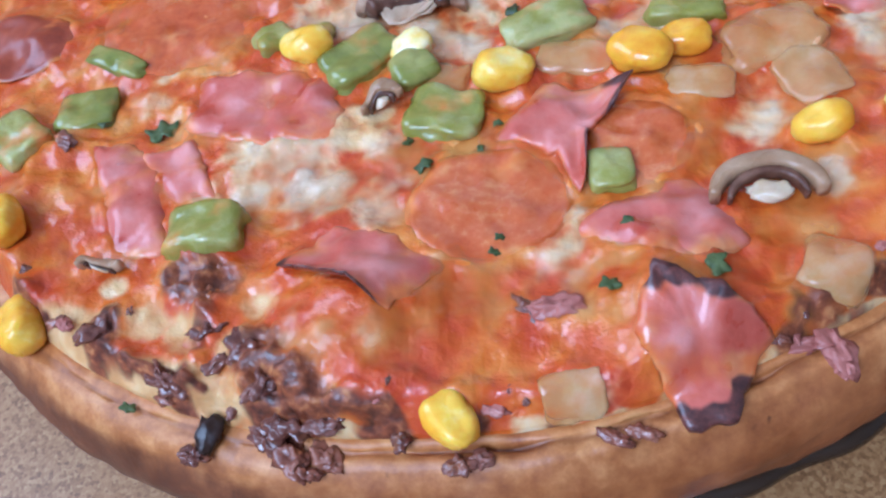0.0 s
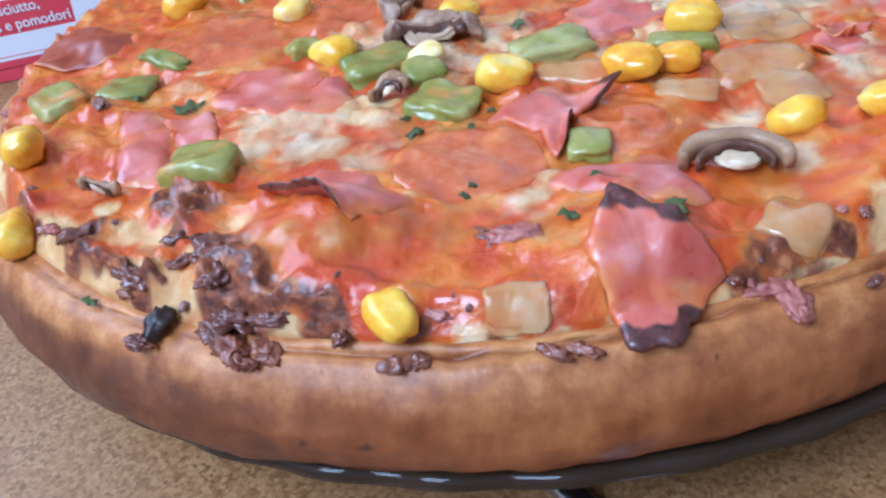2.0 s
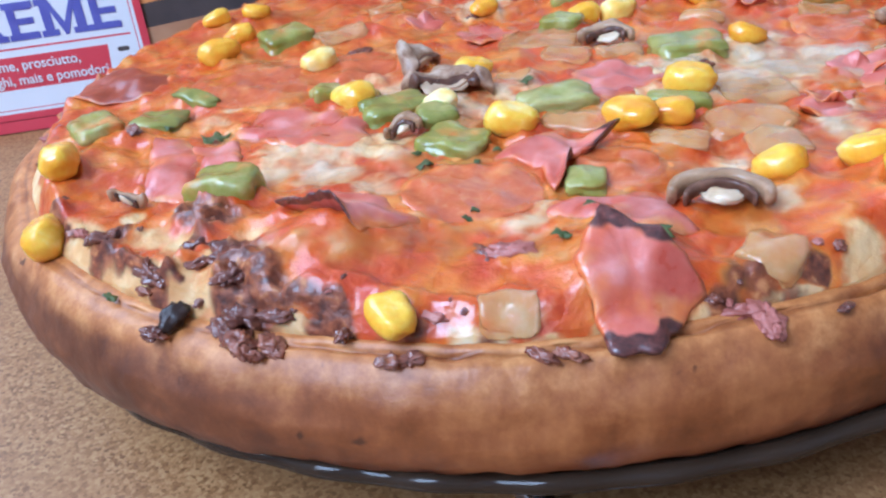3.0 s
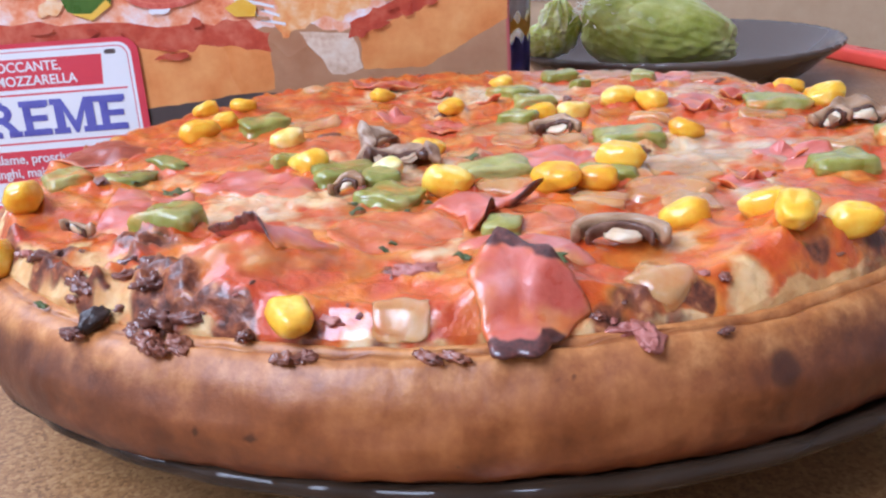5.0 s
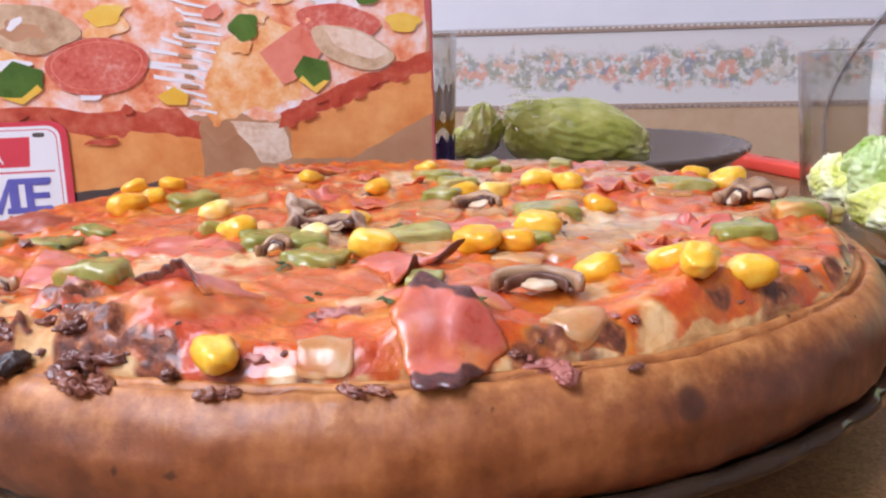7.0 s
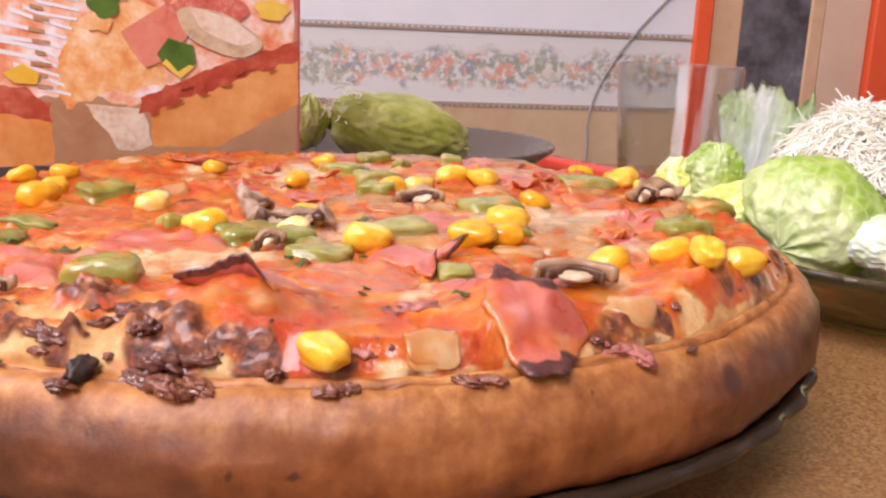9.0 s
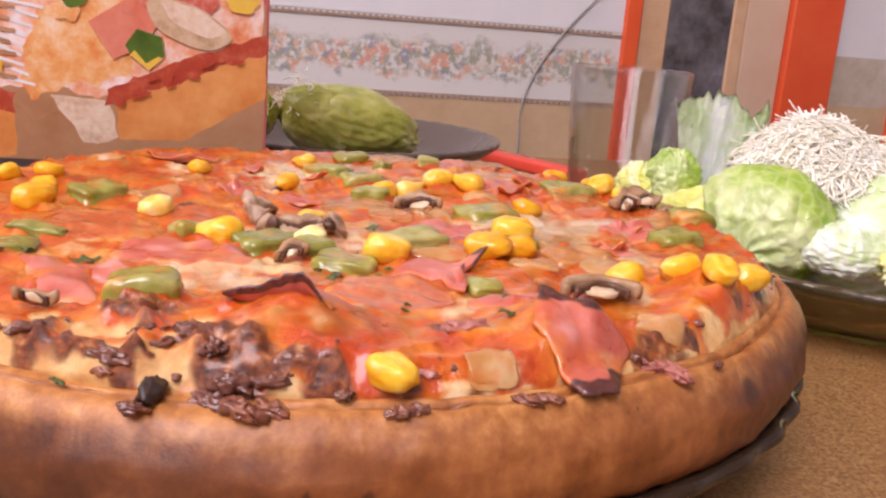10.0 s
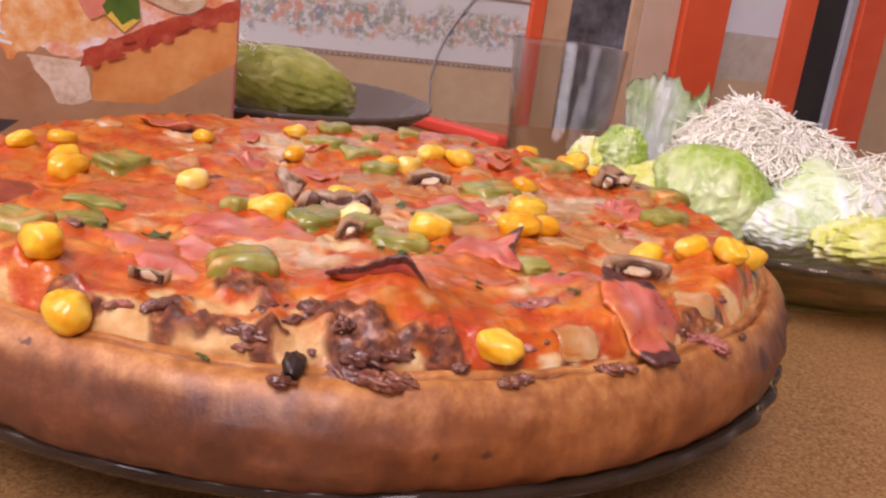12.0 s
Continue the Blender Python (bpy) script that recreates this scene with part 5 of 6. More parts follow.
onion(0.0086, -0.1196, 9.6, 6.4, 4, tall=1.6)
onion(0.0383, -0.0569, 11.9, 9.2, -7)
onion(0.0535, -0.0469, 20.3, 13.8, 18, tall=3.0)
onion(0.0584, -0.0584, 13.5, 11.1, -67)
onion(0.0523, -0.1014, 10.3, 10.7, -26, tall=3.5)
onion(0.0153, -0.0456, 14.9, 9.0, -14)
onion(-0.0103, -0.0463, 8.3, 8.3, -10)
onion(-0.0026, -0.0155, 8.7, 6.5, -18)
onion(0.0106, -0.0012, 12.9, 9.7, -6)
onion(0.0568, -0.0259, 17.3, 13.0, 12, tall=1.0)
onion(-0.0617, 0.0240, 16.0, 12.0, 44)
onion(0.0017, 0.0116, 22.2, 16.6, -3, tall=2.0)
onion(0.0295, 0.1030, 21.9, 16.4, 43)
onion(0.0982, -0.0027, 16.6, 12.5, 18)
onion(0.0730, 0.0978, 26.3, 19.7, 11, tall=2.0)
mushroom(0.0445, -0.0845, 22.5, 15.5, -2, lean=5)
mushroom(-0.0180, -0.0202, 28.9, 23.1, -9, lean=8, dry=1.0)
mushroom(-0.0308, -0.0084, 17.5, 14.0, 63, lean=35, dry=1.0)
mushroom(0.0212, 0.0090, 19.2, 15.4, -12, lean=6, dry=0.2)
mushroom(-0.0242, -0.0522, 11.7, 11.1, 15, lean=15, dry=0.4)
mushroom(0.0981, 0.0205, 17.4, 13.9, 19, lean=8, dry=0.5)
mushroom(-0.0768, -0.0860, 12.5, 7.0, 4, lean=10, dry=0.5)
mushroom(0.1057, 0.0251, 25.7, 20.5, 29, lean=15, dry=0.5)
mushroom(0.1240, 0.0296, 16.9, 13.5, -45, lean=10, dry=0.3)
crumb(0.0018, -0.1040, 3.4)
mince(-0.0752, -0.1000, 5.1)
mince(-0.0699, -0.0975, 2.0)
mince(-0.0595, -0.1120, 4.6)
mince(-0.0556, -0.1231, 3.7)
mince(-0.0510, -0.1090, 3.7)
mince(-0.0456, -0.1075, 5.9)
mince(-0.0418, -0.1138, 4.9)
mince(-0.0388, -0.1197, 6.1)
mince(-0.0428, -0.1210, 5.4)
mince(-0.0317, -0.1204, 4.1)
mince(-0.0379, -0.1251, 5.6)
mince(-0.0322, -0.1251, 4.4)
mince(-0.0551, -0.0953, 4.4)
mince(-0.0527, -0.0908, 4.1)
mince(-0.0541, -0.1024, 4.1)
mince(-0.0195, -0.1232, 3.2)
mince(-0.0102, -0.1283, 3.7)
mince(-0.0068, -0.1276, 3.4)
mince(-0.0356, -0.1277, 3.4)
crumb(-0.0918, -0.0541, 4.0)
crumb(0.0145, -0.1255, 3.6)
crumb(0.0189, -0.1249, 3.2)
crumb(0.0501, -0.1129, 5.8, soft=1.0)
crumb(0.0468, -0.1121, 4.2, soft=1.0)
crumb(0.0508, -0.1165, 3.7, soft=1.0)
crumb(0.0074, -0.1054, 5.6, soft=1.0)
crumb(0.0632, -0.0983, 2.3)
crumb(0.0634, -0.1091, 1.9)
crumb(-0.0509, 0.0071, 5.5)
crumb(0.0461, -0.0098, 4.3)
crumb(0.0185, 0.0628, 4.3)
crumb(0.0717, 0.0862, 3.4)
crumb(-0.0220, 0.0398, 2.7)
crumb(0.0631, 0.1103, 2.9)
crumb(0.1147, 0.0801, 3.4)
herb(-0.0152, -0.0714, 3.9, 20)
herb(0.0204, -0.0903, 2.8, 40)
herb(0.0335, -0.1007, 5.3, 100)
herb(-0.0014, -0.0893, 2.2, 10)
herb(-0.0025, -0.0922, 2.4, 0)
herb(0.0273, -0.0421, 3.8, 30)
herb(0.0346, -0.1100, 2.4, 80)
herb(-0.0851, -0.0481, 3.5, 60)
herb(-0.0723, -0.0510, 7.2, 25)
herb(0.0162, -0.1032, 3.6, 0)
herb(-0.0186, -0.0644, 2.5, 50)
herb(-0.0009, -0.0620, 2.2, 0)
herb(-0.0686, -0.1137, 2.7, 0)
herb(-0.0044, -0.0678, 2.0, 90)
herb(0.0035, -0.0289, 4.2, 80)
herb(0.0015, -0.0215, 4.3, 40)
shard(-0.0525, -0.1203, 6.4, 70)
ham(0.0641, 0.0410, 15.0, 11.0, 20, curl=5.0)
ham(0.0807, -0.0166, 13.0, 10.0, -15, burn=0.2, curl=4.5)
ham(0.0744, 0.0632, 11.0, 9.0, 40, curl=4.0)
ham(0.0731, -0.0302, 12.0, 9.0, 10, burn=0.3, curl=4.5)
onion(0.0806, 0.0283, 14.0, 9.0, 5, tall=3.5)
onion(0.0964, -0.0050, 13.0, 9.0, -20, tall=3.5)
onion(0.0299, 0.0590, 11.0, 8.0, 15, tall=3.5)
onion(0.0476, 0.0279, 12.0, 7.0, -10, tall=3.0)
onion(0.0242, 0.0015, 12.0, 7.0, 25, tall=2.6)
corn(0.1063, 0.0398, 9.5, 30)
corn(0.1001, 0.0527, 9.8, -20)
ham(-0.0353, 0.0308, 12.0, 9.0, 10, curl=4.0)
ham(-0.0092, 0.0553, 12.0, 8.0, -30, curl=4.0)
onion(-0.0520, 0.0455, 11.0, 8.0, 30, tall=3.0)
onion(-0.0797, 0.0739, 10.0, 8.0, 0, tall=3.0)
ham(-0.0291, 0.0704, 10.0, 8.0, 60, burn=0.2, curl=3.5)
# charred specks where the cheese has run out to the crust
for i in range(60):
    a = radians(rng.uniform(-150, 15) if i < 46 else rng.uniform(15, 210))
    r = radius_at(a) - rng.uniform(0.0095, 0.0175)
    crumb(CX + r * math.cos(a), CY + r * math.sin(a), rng.uniform(1.0, 2.9), 0.0 if i % 3 else 1.0)
pizza_top()
cheese_veil()

# ---- the carton ----
# u runs along its front from the right edge (negative to the left), z up
carton = thing("pizza_box", "printed cardboard pizza box standing upright behind the plate", "box", (-0.019, 0.172, 0), 21)
part("carton_body", box_bm(-0.272, 0.0, 0.0, 0.042, 0.0, 0.275, 0.0012, 2), MAT["card"], carton, "red printed cardboard", True)
LEVEL = [0.0]


def printed(name, points, material, label="", step=0.000007):
    LEVEL[0] += step
    pts = [(u / 1000, z / 1000) for u, z in points]
    ob = part(name, polygon_bm(pts, 0.0001), MAT[material], carton, label, True)
    ob.location = (0, -LEVEL[0], 0)
    return ob


def ragged(points, amount, per=10, seed=0.0):
    """The outline with wavy edges."""
    out = []
    n = len(points)
    for i in range(n):
        (x0, z0), (x1, z1) = points[i], points[(i + 1) % n]
        for k in range(per):
            f = k / per
            x, z = x0 + (x1 - x0) * f, z0 + (z1 - z0) * f
            out.append((x + amount * nz(x, z, seed, 0.16), z + amount * nz(z, x, seed + 5, 0.16)))
    return out


def oval(cx, cz, rx, rz, turn=0.0, wave=0.04, seed=0.0):
    c, s = math.cos(radians(turn)), math.sin(radians(turn))
    out = []
    for i in range(40):
        a = 2 * math.pi * i / 40
        k = 1 + wave * math.sin(3 * a + seed) + wave * math.sin(5 * a + 2 * seed)
        x, z = rx * k * math.cos(a), rz * k * math.sin(a)
        out.append((cx + x * c - z * s, cz + x * s + z * c))
    return out


printed("printed_board", [(-270, 8), (-2, 8), (-2, 120), (-270, 120)], "print_wood", "printed wooden board")
printed("printed_shade", [(-270, 30), (-112, 42), (-100, 50), (-128, 52), (-270, 48)], "ink_dark", "printed dark gap under the slice")
printed("printed_cheese", ragged([(-270, 86), (-175, 80), (-112, 80), (-104, 84), (-98, 80), (-72, 78), (-2, 104), (-2, 272), (-270, 272)], 4, 14), "print_cheese", "printed melted cheese and sauce")
printed("printed_crust", ragged([(-270, 50), (-171, 47.5), (-111.4, 52.5), (-111.5, 72), (-128, 76), (-150, 78), (-270, 84)], 1.2, 12, 3.0), "print_crust", "printed golden slice side")
printed("printed_sauce", ragged([(-270, 82), (-150, 74), (-126, 73), (-111, 69), (-109, 77), (-122, 83), (-150, 84), (-270, 92)], 3, 12, 4.0), "print_sauce", "printed tomato sauce")
printed("printed_crust", ragged([(-70, 58.3), (-41, 57.4), (-1.5, 76.8), (-1.5, 99), (-30, 90), (-70.4, 73.5)], 1.0, 12, 6.0), "print_crust", "printed golden slice side")
printed("printed_bread", ragged([(-98, 77.5), (-73, 75), (-70.5, 59), (-79, 56), (-84, 58)], 1.2, 10, 7.0), "print_bread", "printed airy bread crumb")
printed("printed_sauce", ragged([(-74, 72), (-40, 85), (-1.5, 98), (-1.5, 107), (-40, 94), (-74, 80)], 2.5, 12, 8.0), "print_sauce", "printed tomato sauce")
printed("printed_cheese", ragged([(-106, 76), (-92, 80), (-74, 82), (-62, 92), (-66, 118), (-84, 126), (-100, 112), (-108, 96)], 4, 10, 9.0), "print_orange", "printed orange cheese")
for k in range(13):
    z0 = 82 + k * 3.9
    d = 1.5 * math.sin(k * 2.1)
    printed("printed_cheese_string", [(-124 + 9 * math.sin(k * 0.6 + 2), z0 + 4 + d), (-114, z0 + 1.2 + d * 0.5), (-103 - 5 * math.sin(k * 0.5), z0 - 1.5), (-103 - 5 * math.sin(k * 0.5), z0 - 0.2), (-114, z0 + 2.6 + d * 0.5), (-124 + 9 * math.sin(k * 0.6 + 2), z0 + 6 + d)], "ink_white", step=0.00003)
for k in range(9):
    printed("printed_shade", [(-116 - (k % 3), 84 + k * 4.6), (-110 - (k % 2) * 2, 83.4 + k * 4.6), (-110 - (k % 2) * 2, 84.8 + k * 4.6), (-116 - (k % 3), 85.8 + k * 4.6)], "print_wood", step=0.00003)
art = random.Random(11)
for _ in range(70):
    u, z = art.uniform(-268, -6), art.uniform(90, 200)
    if z < 108 + (u + 74) * 0.36 and u > -76 or -122 < u < -100:
        continue
    printed("printed_cheese", oval(u, z, art.uniform(4, 10), art.uniform(2, 5), art.uniform(-25, 25), 0.12, u), art.choice(("print_orange", "print_cheese", "print_orange", "ink_white")) if z > 126 or u % 3 < 1.4 else "print_orange", step=0.000004)
printed("printed_salami", oval(-153, 104, 22, 12.5, 4, 0.015), "print_salami", "printed salami disc")
printed("printed_salami", oval(-153, 104.3, 19.5, 10.6, 4, 0.015), "print_pink", "printed salami disc")
printed("printed_salami", oval(-153, 104.3, 19.0, 10.2, 4, 0.015), "print_salami", "printed salami disc")
printed("printed_mushroom", oval(-180, 121, 20, 10.5, -6, 0.05, 1.0), "print_mushroom", "printed mushroom slice")
printed("printed_mushroom", oval(-183, 120, 9, 4, -4, 0.15, 2.0), "print_wood", "printed mushroom slice")
printed("printed_pepper", [(-198, 99), (-188, 107.5), (-176, 103), (-177, 95), (-186, 89), (-196, 93)], "print_green", "printed green pepper")
printed("printed_pepper", [(-177, 94.5), (-186, 88.5), (-195, 92), (-186, 91.5), (-179, 97)], "print_yellow", "printed green pepper")
printed("printed_corn", [(-129, 90), (-121, 94), (-115, 90), (-116, 85.5), (-125, 86)], "print_yellow", "printed corn kernel")
printed("printed_corn", oval(-148, 126, 8, 4.5, 10, 0.08), "print_yellow", "printed corn kernel")
printed("printed_pepper", oval(-88, 119.5, 6.5, 6, 20, 0.08), "print_green", "printed green pepper")
printed("printed_ham", [(-82, 108), (-62, 121), (-50, 112), (-60, 98), (-72, 93)], "print_pink", "printed ham")
printed("printed_salami", oval(-45, 120, 19, 9, -8, 0.04), "print_salami", "printed salami disc")
printed("printed_mushroom", oval(-39, 109, 20, 8.5, -20, 0.03), "print_mushroom", "printed mushroom slice")
printed("printed_mushroom", oval(-37, 111, 15, 5.0, -22, 0.05), "print_bread", "printed mushroom slice")
printed("printed_pepper", [(-67, 99), (-62, 106), (-51, 103), (-50, 95), (-57, 89), (-64, 94)], "print_green", "printed green pepper")
printed("printed_pepper", [(-65, 95), (-57, 88.5), (-50.5, 94), (-53, 94.5), (-58, 91.5), (-63, 97)], "print_yellow", "printed green pepper")
printed("printed_corn", oval(-14.5, 120, 8, 4.5, -4, 0.08), "print_yellow", "printed corn kernel")
for u, z, rx, rz, t, m in ((-20, 150, 20, 11, 5, "print_salami"), (-70, 150, 22, 12, -8, "print_salami"), (-120, 155, 12, 8, 10, "print_green"), (-165, 150, 21, 12, 0, "print_salami"), (-215, 130, 20, 11, 6, "print_salami"),
                           (-230, 108, 14, 8, 12, "print_pink"), (-100, 175, 20, 10, 14, "print_mushroom"), (-45, 180, 9, 6, 4, "print_yellow"), (-30, 135, 8, 6, 30, "print_green")):
    printed("printed_topping", oval(u, z, rx, rz, t, 0.05, u), m)



for _ in range(22):
    u, z = art.uniform(-268, -6), art.uniform(88, 200)
    if z < 106 + (u + 74) * 0.36 and u > -76:
        continue
    rx = art.uniform(1.2, 4.5)
    printed("printed_fleck", oval(u, z, rx, rx * art.uniform(0.3, 0.7), art.uniform(-40, 40), 0.08, u), art.choice(("ink_white", "print_sauce", "print_orange", "print_pink", "print_cheese", "print_sauce")), step=0.000004)
for _ in range(12):
    u = art.uniform(-268, -113)
    printed("printed_fleck", oval(u, art.uniform(70, 86), art.uniform(2, 6), art.uniform(0.8, 2.2), art.uniform(-20, 20), 0.08, u), "print_sauce", step=0.000004)
for _ in range(9):
    f = art.random()
    printed("printed_fleck", oval(-72 + 70 * f, 75 + 25 * f + art.uniform(-3, 5), art.uniform(1.5, 4.5), art.uniform(0.7, 2.0), 20 + art.uniform(-20, 20), 0.08, f * 9), "print_sauce", step=0.000004)


def rounded(x0, x1, z0, z1, r):
    out = []
    for cx, cz, a0 in ((x1 - r, z1 - r, 0), (x0 + r, z1 - r, 90), (x0 + r, z0 + r, 180), (x1 - r, z0 + r, 270)):
        out += [(cx + r * math.cos(radians(a0 + i * 15)), cz + r * math.sin(radians(a0 + i * 15))) for i in range(7)]
    return out


# the label: a rounded white card with red bars and blue letters
printed("label_edge", rounded(-271, -169.0, 6, 81, 7), "ink_red", "red label border")
printed("label_card", rounded(-270, -172.2, 9, 79, 5.5), "ink_white", "white label card")
printed("label_line", rounded(-269, -173.6, 10.4, 77.6, 4.5), "ink_red", "thin red label line")
printed("label_card", rounded(-268.6, -174.0, 10.8, 77.2, 4.3), "ink_white", "white label card")
printed("label_bar", [(-268, 61.0), (-186.2, 61.0), (-185.0, 74.3), (-268, 74.3)], "ink_red", "red label bar")
printed("label_line", [(-268, 58.3), (-176, 58.3), (-176, 59.1), (-268, 59.1)], "ink_red", "thin red label line")
printed("label_line", [(-268, 36.6), (-176, 36.6), (-176, 37.4), (-268, 37.4)], "ink_red", "thin red label line")
printed("label_bar", [(-268, 19.5), (-187.8, 19.5), (-186.5, 33.6), (-268, 33.6)], "ink_red", "red label bar")
printed("label_mark", rounded(-183.6, -178.6, 74.0, 76.0, 0.9), "ink_dark", "small dark mark")
printed("label_mark", rounded(-183.0, -178.0, 29.8, 31.8, 0.9), "ink_dark", "small dark mark")
printed("red_band", [(-270, 0.5), (-180, 0.5), (-176, 5.6), (-270, 5.6)], "ink_red", "red band along the foot")


def lettering(text, u_right, z, size, material, bold=0.0, wide=1.0, shear=0.0):
    """Printed letters that end at u_right, with their foot at z."""
    d = bpy.data.curves.new("lettering", "FONT")
    d.body, d.size, d.align_x, d.extrude, d.offset, d.shear = text, size / 1000, "RIGHT", 0.00005, bold / 1000, shear
    tmp = bpy.data.objects.new("lettering", d)
    me = bpy.data.meshes.new_from_object(tmp)
    bpy.data.objects.remove(tmp)
    me.materials.append(MAT[material])
    ob = new("lettering", me)
    ob.parent = carton
    LEVEL[0] += 0.00003
    ob.matrix_local = Matrix.Translation((u_right / 1000, -LEVEL[0] - 0.00012, z / 1000)) @ pose(0, 0, 0, 90, 0, 0) @ Matrix.Diagonal((wide, 1, 1, 1))
    return ob


lettering("CROCCANTE,", -203.0, 68.9, 6.0, "ink_white", 0.10, 0.92)
lettering("A MOZZARELLA", -197.0, 62.8, 6.0, "ink_white", 0.10, 0.92)
for letter, right, wide in (("R", -225.3, 1.12), ("E", -212.2, 1.18), ("E", -178.8, 1.18)):
    lettering(letter, right, 40.9, 20.5, "ink_blue", 0.42, wide)
printed("letter", [(-211, 40.2), (-204, 40.2), (-204, 42.8), (-205.6, 42.8), (-205.6, 50.5), (-201.6, 40.2), (-200.4, 40.2), (-196.4, 50.5), (-196.4, 42.8), (-198, 42.8), (-198, 40.2), (-190.8, 40.2), (-190.8, 42.8), (-192.4, 42.8), (-192.4, 53.4), (-190.8, 53.4),
                   (-190.8, 56), (-196.2, 56), (-201, 45.5), (-205.8, 56), (-211, 56), (-211, 53.4), (-209.4, 53.4), (-209.4, 42.8), (-211, 42.8)], "ink_blue", step=0.00003)
# slab feet of the heavy letters
for u0, u1 in ((-190.8, -178.4), (-224.2, -211.8), (-241.0, -233.4), (-230.5, -224.8)):
    printed("letter_foot", [(u0, 40.2), (u1, 40.2), (u1, 42.8), (u0, 42.8)], "ink_blue", step=0.00002)
for u0, u1 in ((-190.8, -178.4), (-224.2, -211.8), (-241.0, -231.0)):
    printed("letter_foot", [(u0, 53.4), (u1, 53.4), (u1, 56.0), (u0, 56.0)], "ink_blue", step=0.00002)
lettering("salame, prosciutto,", -199.0, 28.0, 6.0, "ink_white", 0.08, 0.92)
lettering("funghi, mais e pomodori", -188.5, 21.6, 6.0, "ink_white", 0.08, 0.92)


# ---- drinking glasses ----
def tumbler(label, at, r0, r1, h, wall=0.0016):
    ob = thing("drinking_glass", label, "glass", at)
    part("bowl", lathe_bm([(r0 - 0.003, 0.0085), (r0, 0.0085), (r0 + 0.0004, 0.010), (r1, h - 0.001), (r1 - wall * 0.5, h), (r1 - wall, h - 0.001), (r0 - wall, 0.014), (r0 * 0.8, 0.0115), (r0 * 0.3, 0.0105)], 96), MAT["glass"], ob)
    part("base", lathe_bm([(r0 * 0.6, 0.001), (r0 - 0.003, 0.0), (r0 - 0.0006, 0.0015), (r0 - 0.0002, 0.0075), (r0 - 0.002, 0.0082)], 96), MAT["glass"], ob, "thick clear base")
    return ob


tumbler("clear empty drinking glass on the table", (0.2005, 0.245, 0), 0.030, 0.0365, 0.100, 0.0012)
printed_glass = tumbler("drinking glass with a blue, white and yellow printed band", (-0.059, 0.302, 0), 0.028, 0.0325, 0.116, 0.0012)
for z0, z1, a0, a1, m in ((0.018, 0.052, -70, 20, "ink_blue"), (0.056, 0.064, -80, 15, "print_yellow"), (0.066, 0.083, -60, -5, "ink_white"), (0.055, 0.090, 5, 25, "print_yellow")):
    bm = bmesh.new()
    cols = []
    for i in range(17):
        a = radians(a0 + (a1 - a0) * i / 16)
        cols.append([bm.verts.new(((0.0285 + 0.0040 * z / 0.116) * math.cos(a), (0.0285 + 0.0040 * z / 0.116) * math.sin(a), z)) for z in (z0 + 0.003 * math.sin(i), z1 + 0.003 * math.cos(i * 2))])
    for c0, c1 in zip(cols, cols[1:]):
        bm.faces.new((c0[0], c1[0], c1[1], c0[1]))
    bmesh.ops.solidify(bm, geom=bm.faces[:], thickness=-0.0002)
    part("printed_band", bm, MAT[m], printed_glass)


# ---- salads ----
def leaf_bm(length, width, cup, ruffle, seed, fold=0.0, flare=False):
    bm = bmesh.new()
    rib = bm.verts.layers.float.new("rib")
    nu, nv = 26, 30
    rows = []
    for i in range(nu + 1):
        u = i / nu
        half = width / 2 * (0.30 + 0.70 * math.sin(math.pi * min(1.0, 0.12 + 0.80 * u)) ** 0.7) * (1 - 0.4 * ss(u, 0.85, 1.0))
        if flare:
            half = width / 2 * (0.42 + 0.58 * u ** 0.9)
        row = []
        for j in range(nv + 1):
            v = 2 * j / nv - 1
            e = abs(v) ** 2.2
            x = half * v * (1 + 0.10 * nz(u, v, seed, 3.0))
            y = length * u * (1 + 0.06 * nz(v, u, seed + 2, 4.0))
            z = cup * (v * v) * width * 0.5 - fold * length * u * u
            z += ruffle * (e * nz(u * 3, v * 2, seed, 3.4) + 0.45 * e * nz(u, v, seed + 4, 13.0) + 0.22 * nz(u, v, seed + 7, 9.0))
            z += ruffle * 0.5 * ss(u, 0.75, 1.0) * nz(v * 2, u, seed + 9, 5.0)
            if flare:
                y += length * ss(u, 0.6, 1.0) * (0.16 * nz(v * 2, 0.0, seed, 2.0) + 0.10 * nz(v * 3, 1.0, seed, 6.0) - 0.10 * abs(v))
                z += 0.0016 * math.sin(v * 13 + seed) * ss(u, 0.1, 0.6)
            vert = bm.verts.new((x, y, z))
            vert[rib] = max(0.0, 1.05 - 0.75 * u - 0.8 * abs(v) + 0.25 * math.exp(-(v / 0.10) ** 2))
            row.append(vert)
        rows.append(row)
    for r0, r1 in zip(rows, rows[1:]):
        for j in range(nv):
            bm.faces.new((r0[j], r0[j + 1], r1[j + 1], r1[j]))
    bmesh.ops.solidify(bm, geom=bm.faces[:], thickness=0.0007)
    return bm


def leaf(parent, x, y, z, turn, lean, length, width, cup=0.5, ruffle=0.010, seed=0.0, spin=0.0, fold=0.2, label="", material="lettuce", flare=False):
    bm = leaf_bm(length, width, cup, ruffle, seed, fold, flare)
    bm.transform(pose(x, y, z, lean, spin, turn))
    return part("lettuce_leaf", bm, MAT[material], parent, label)


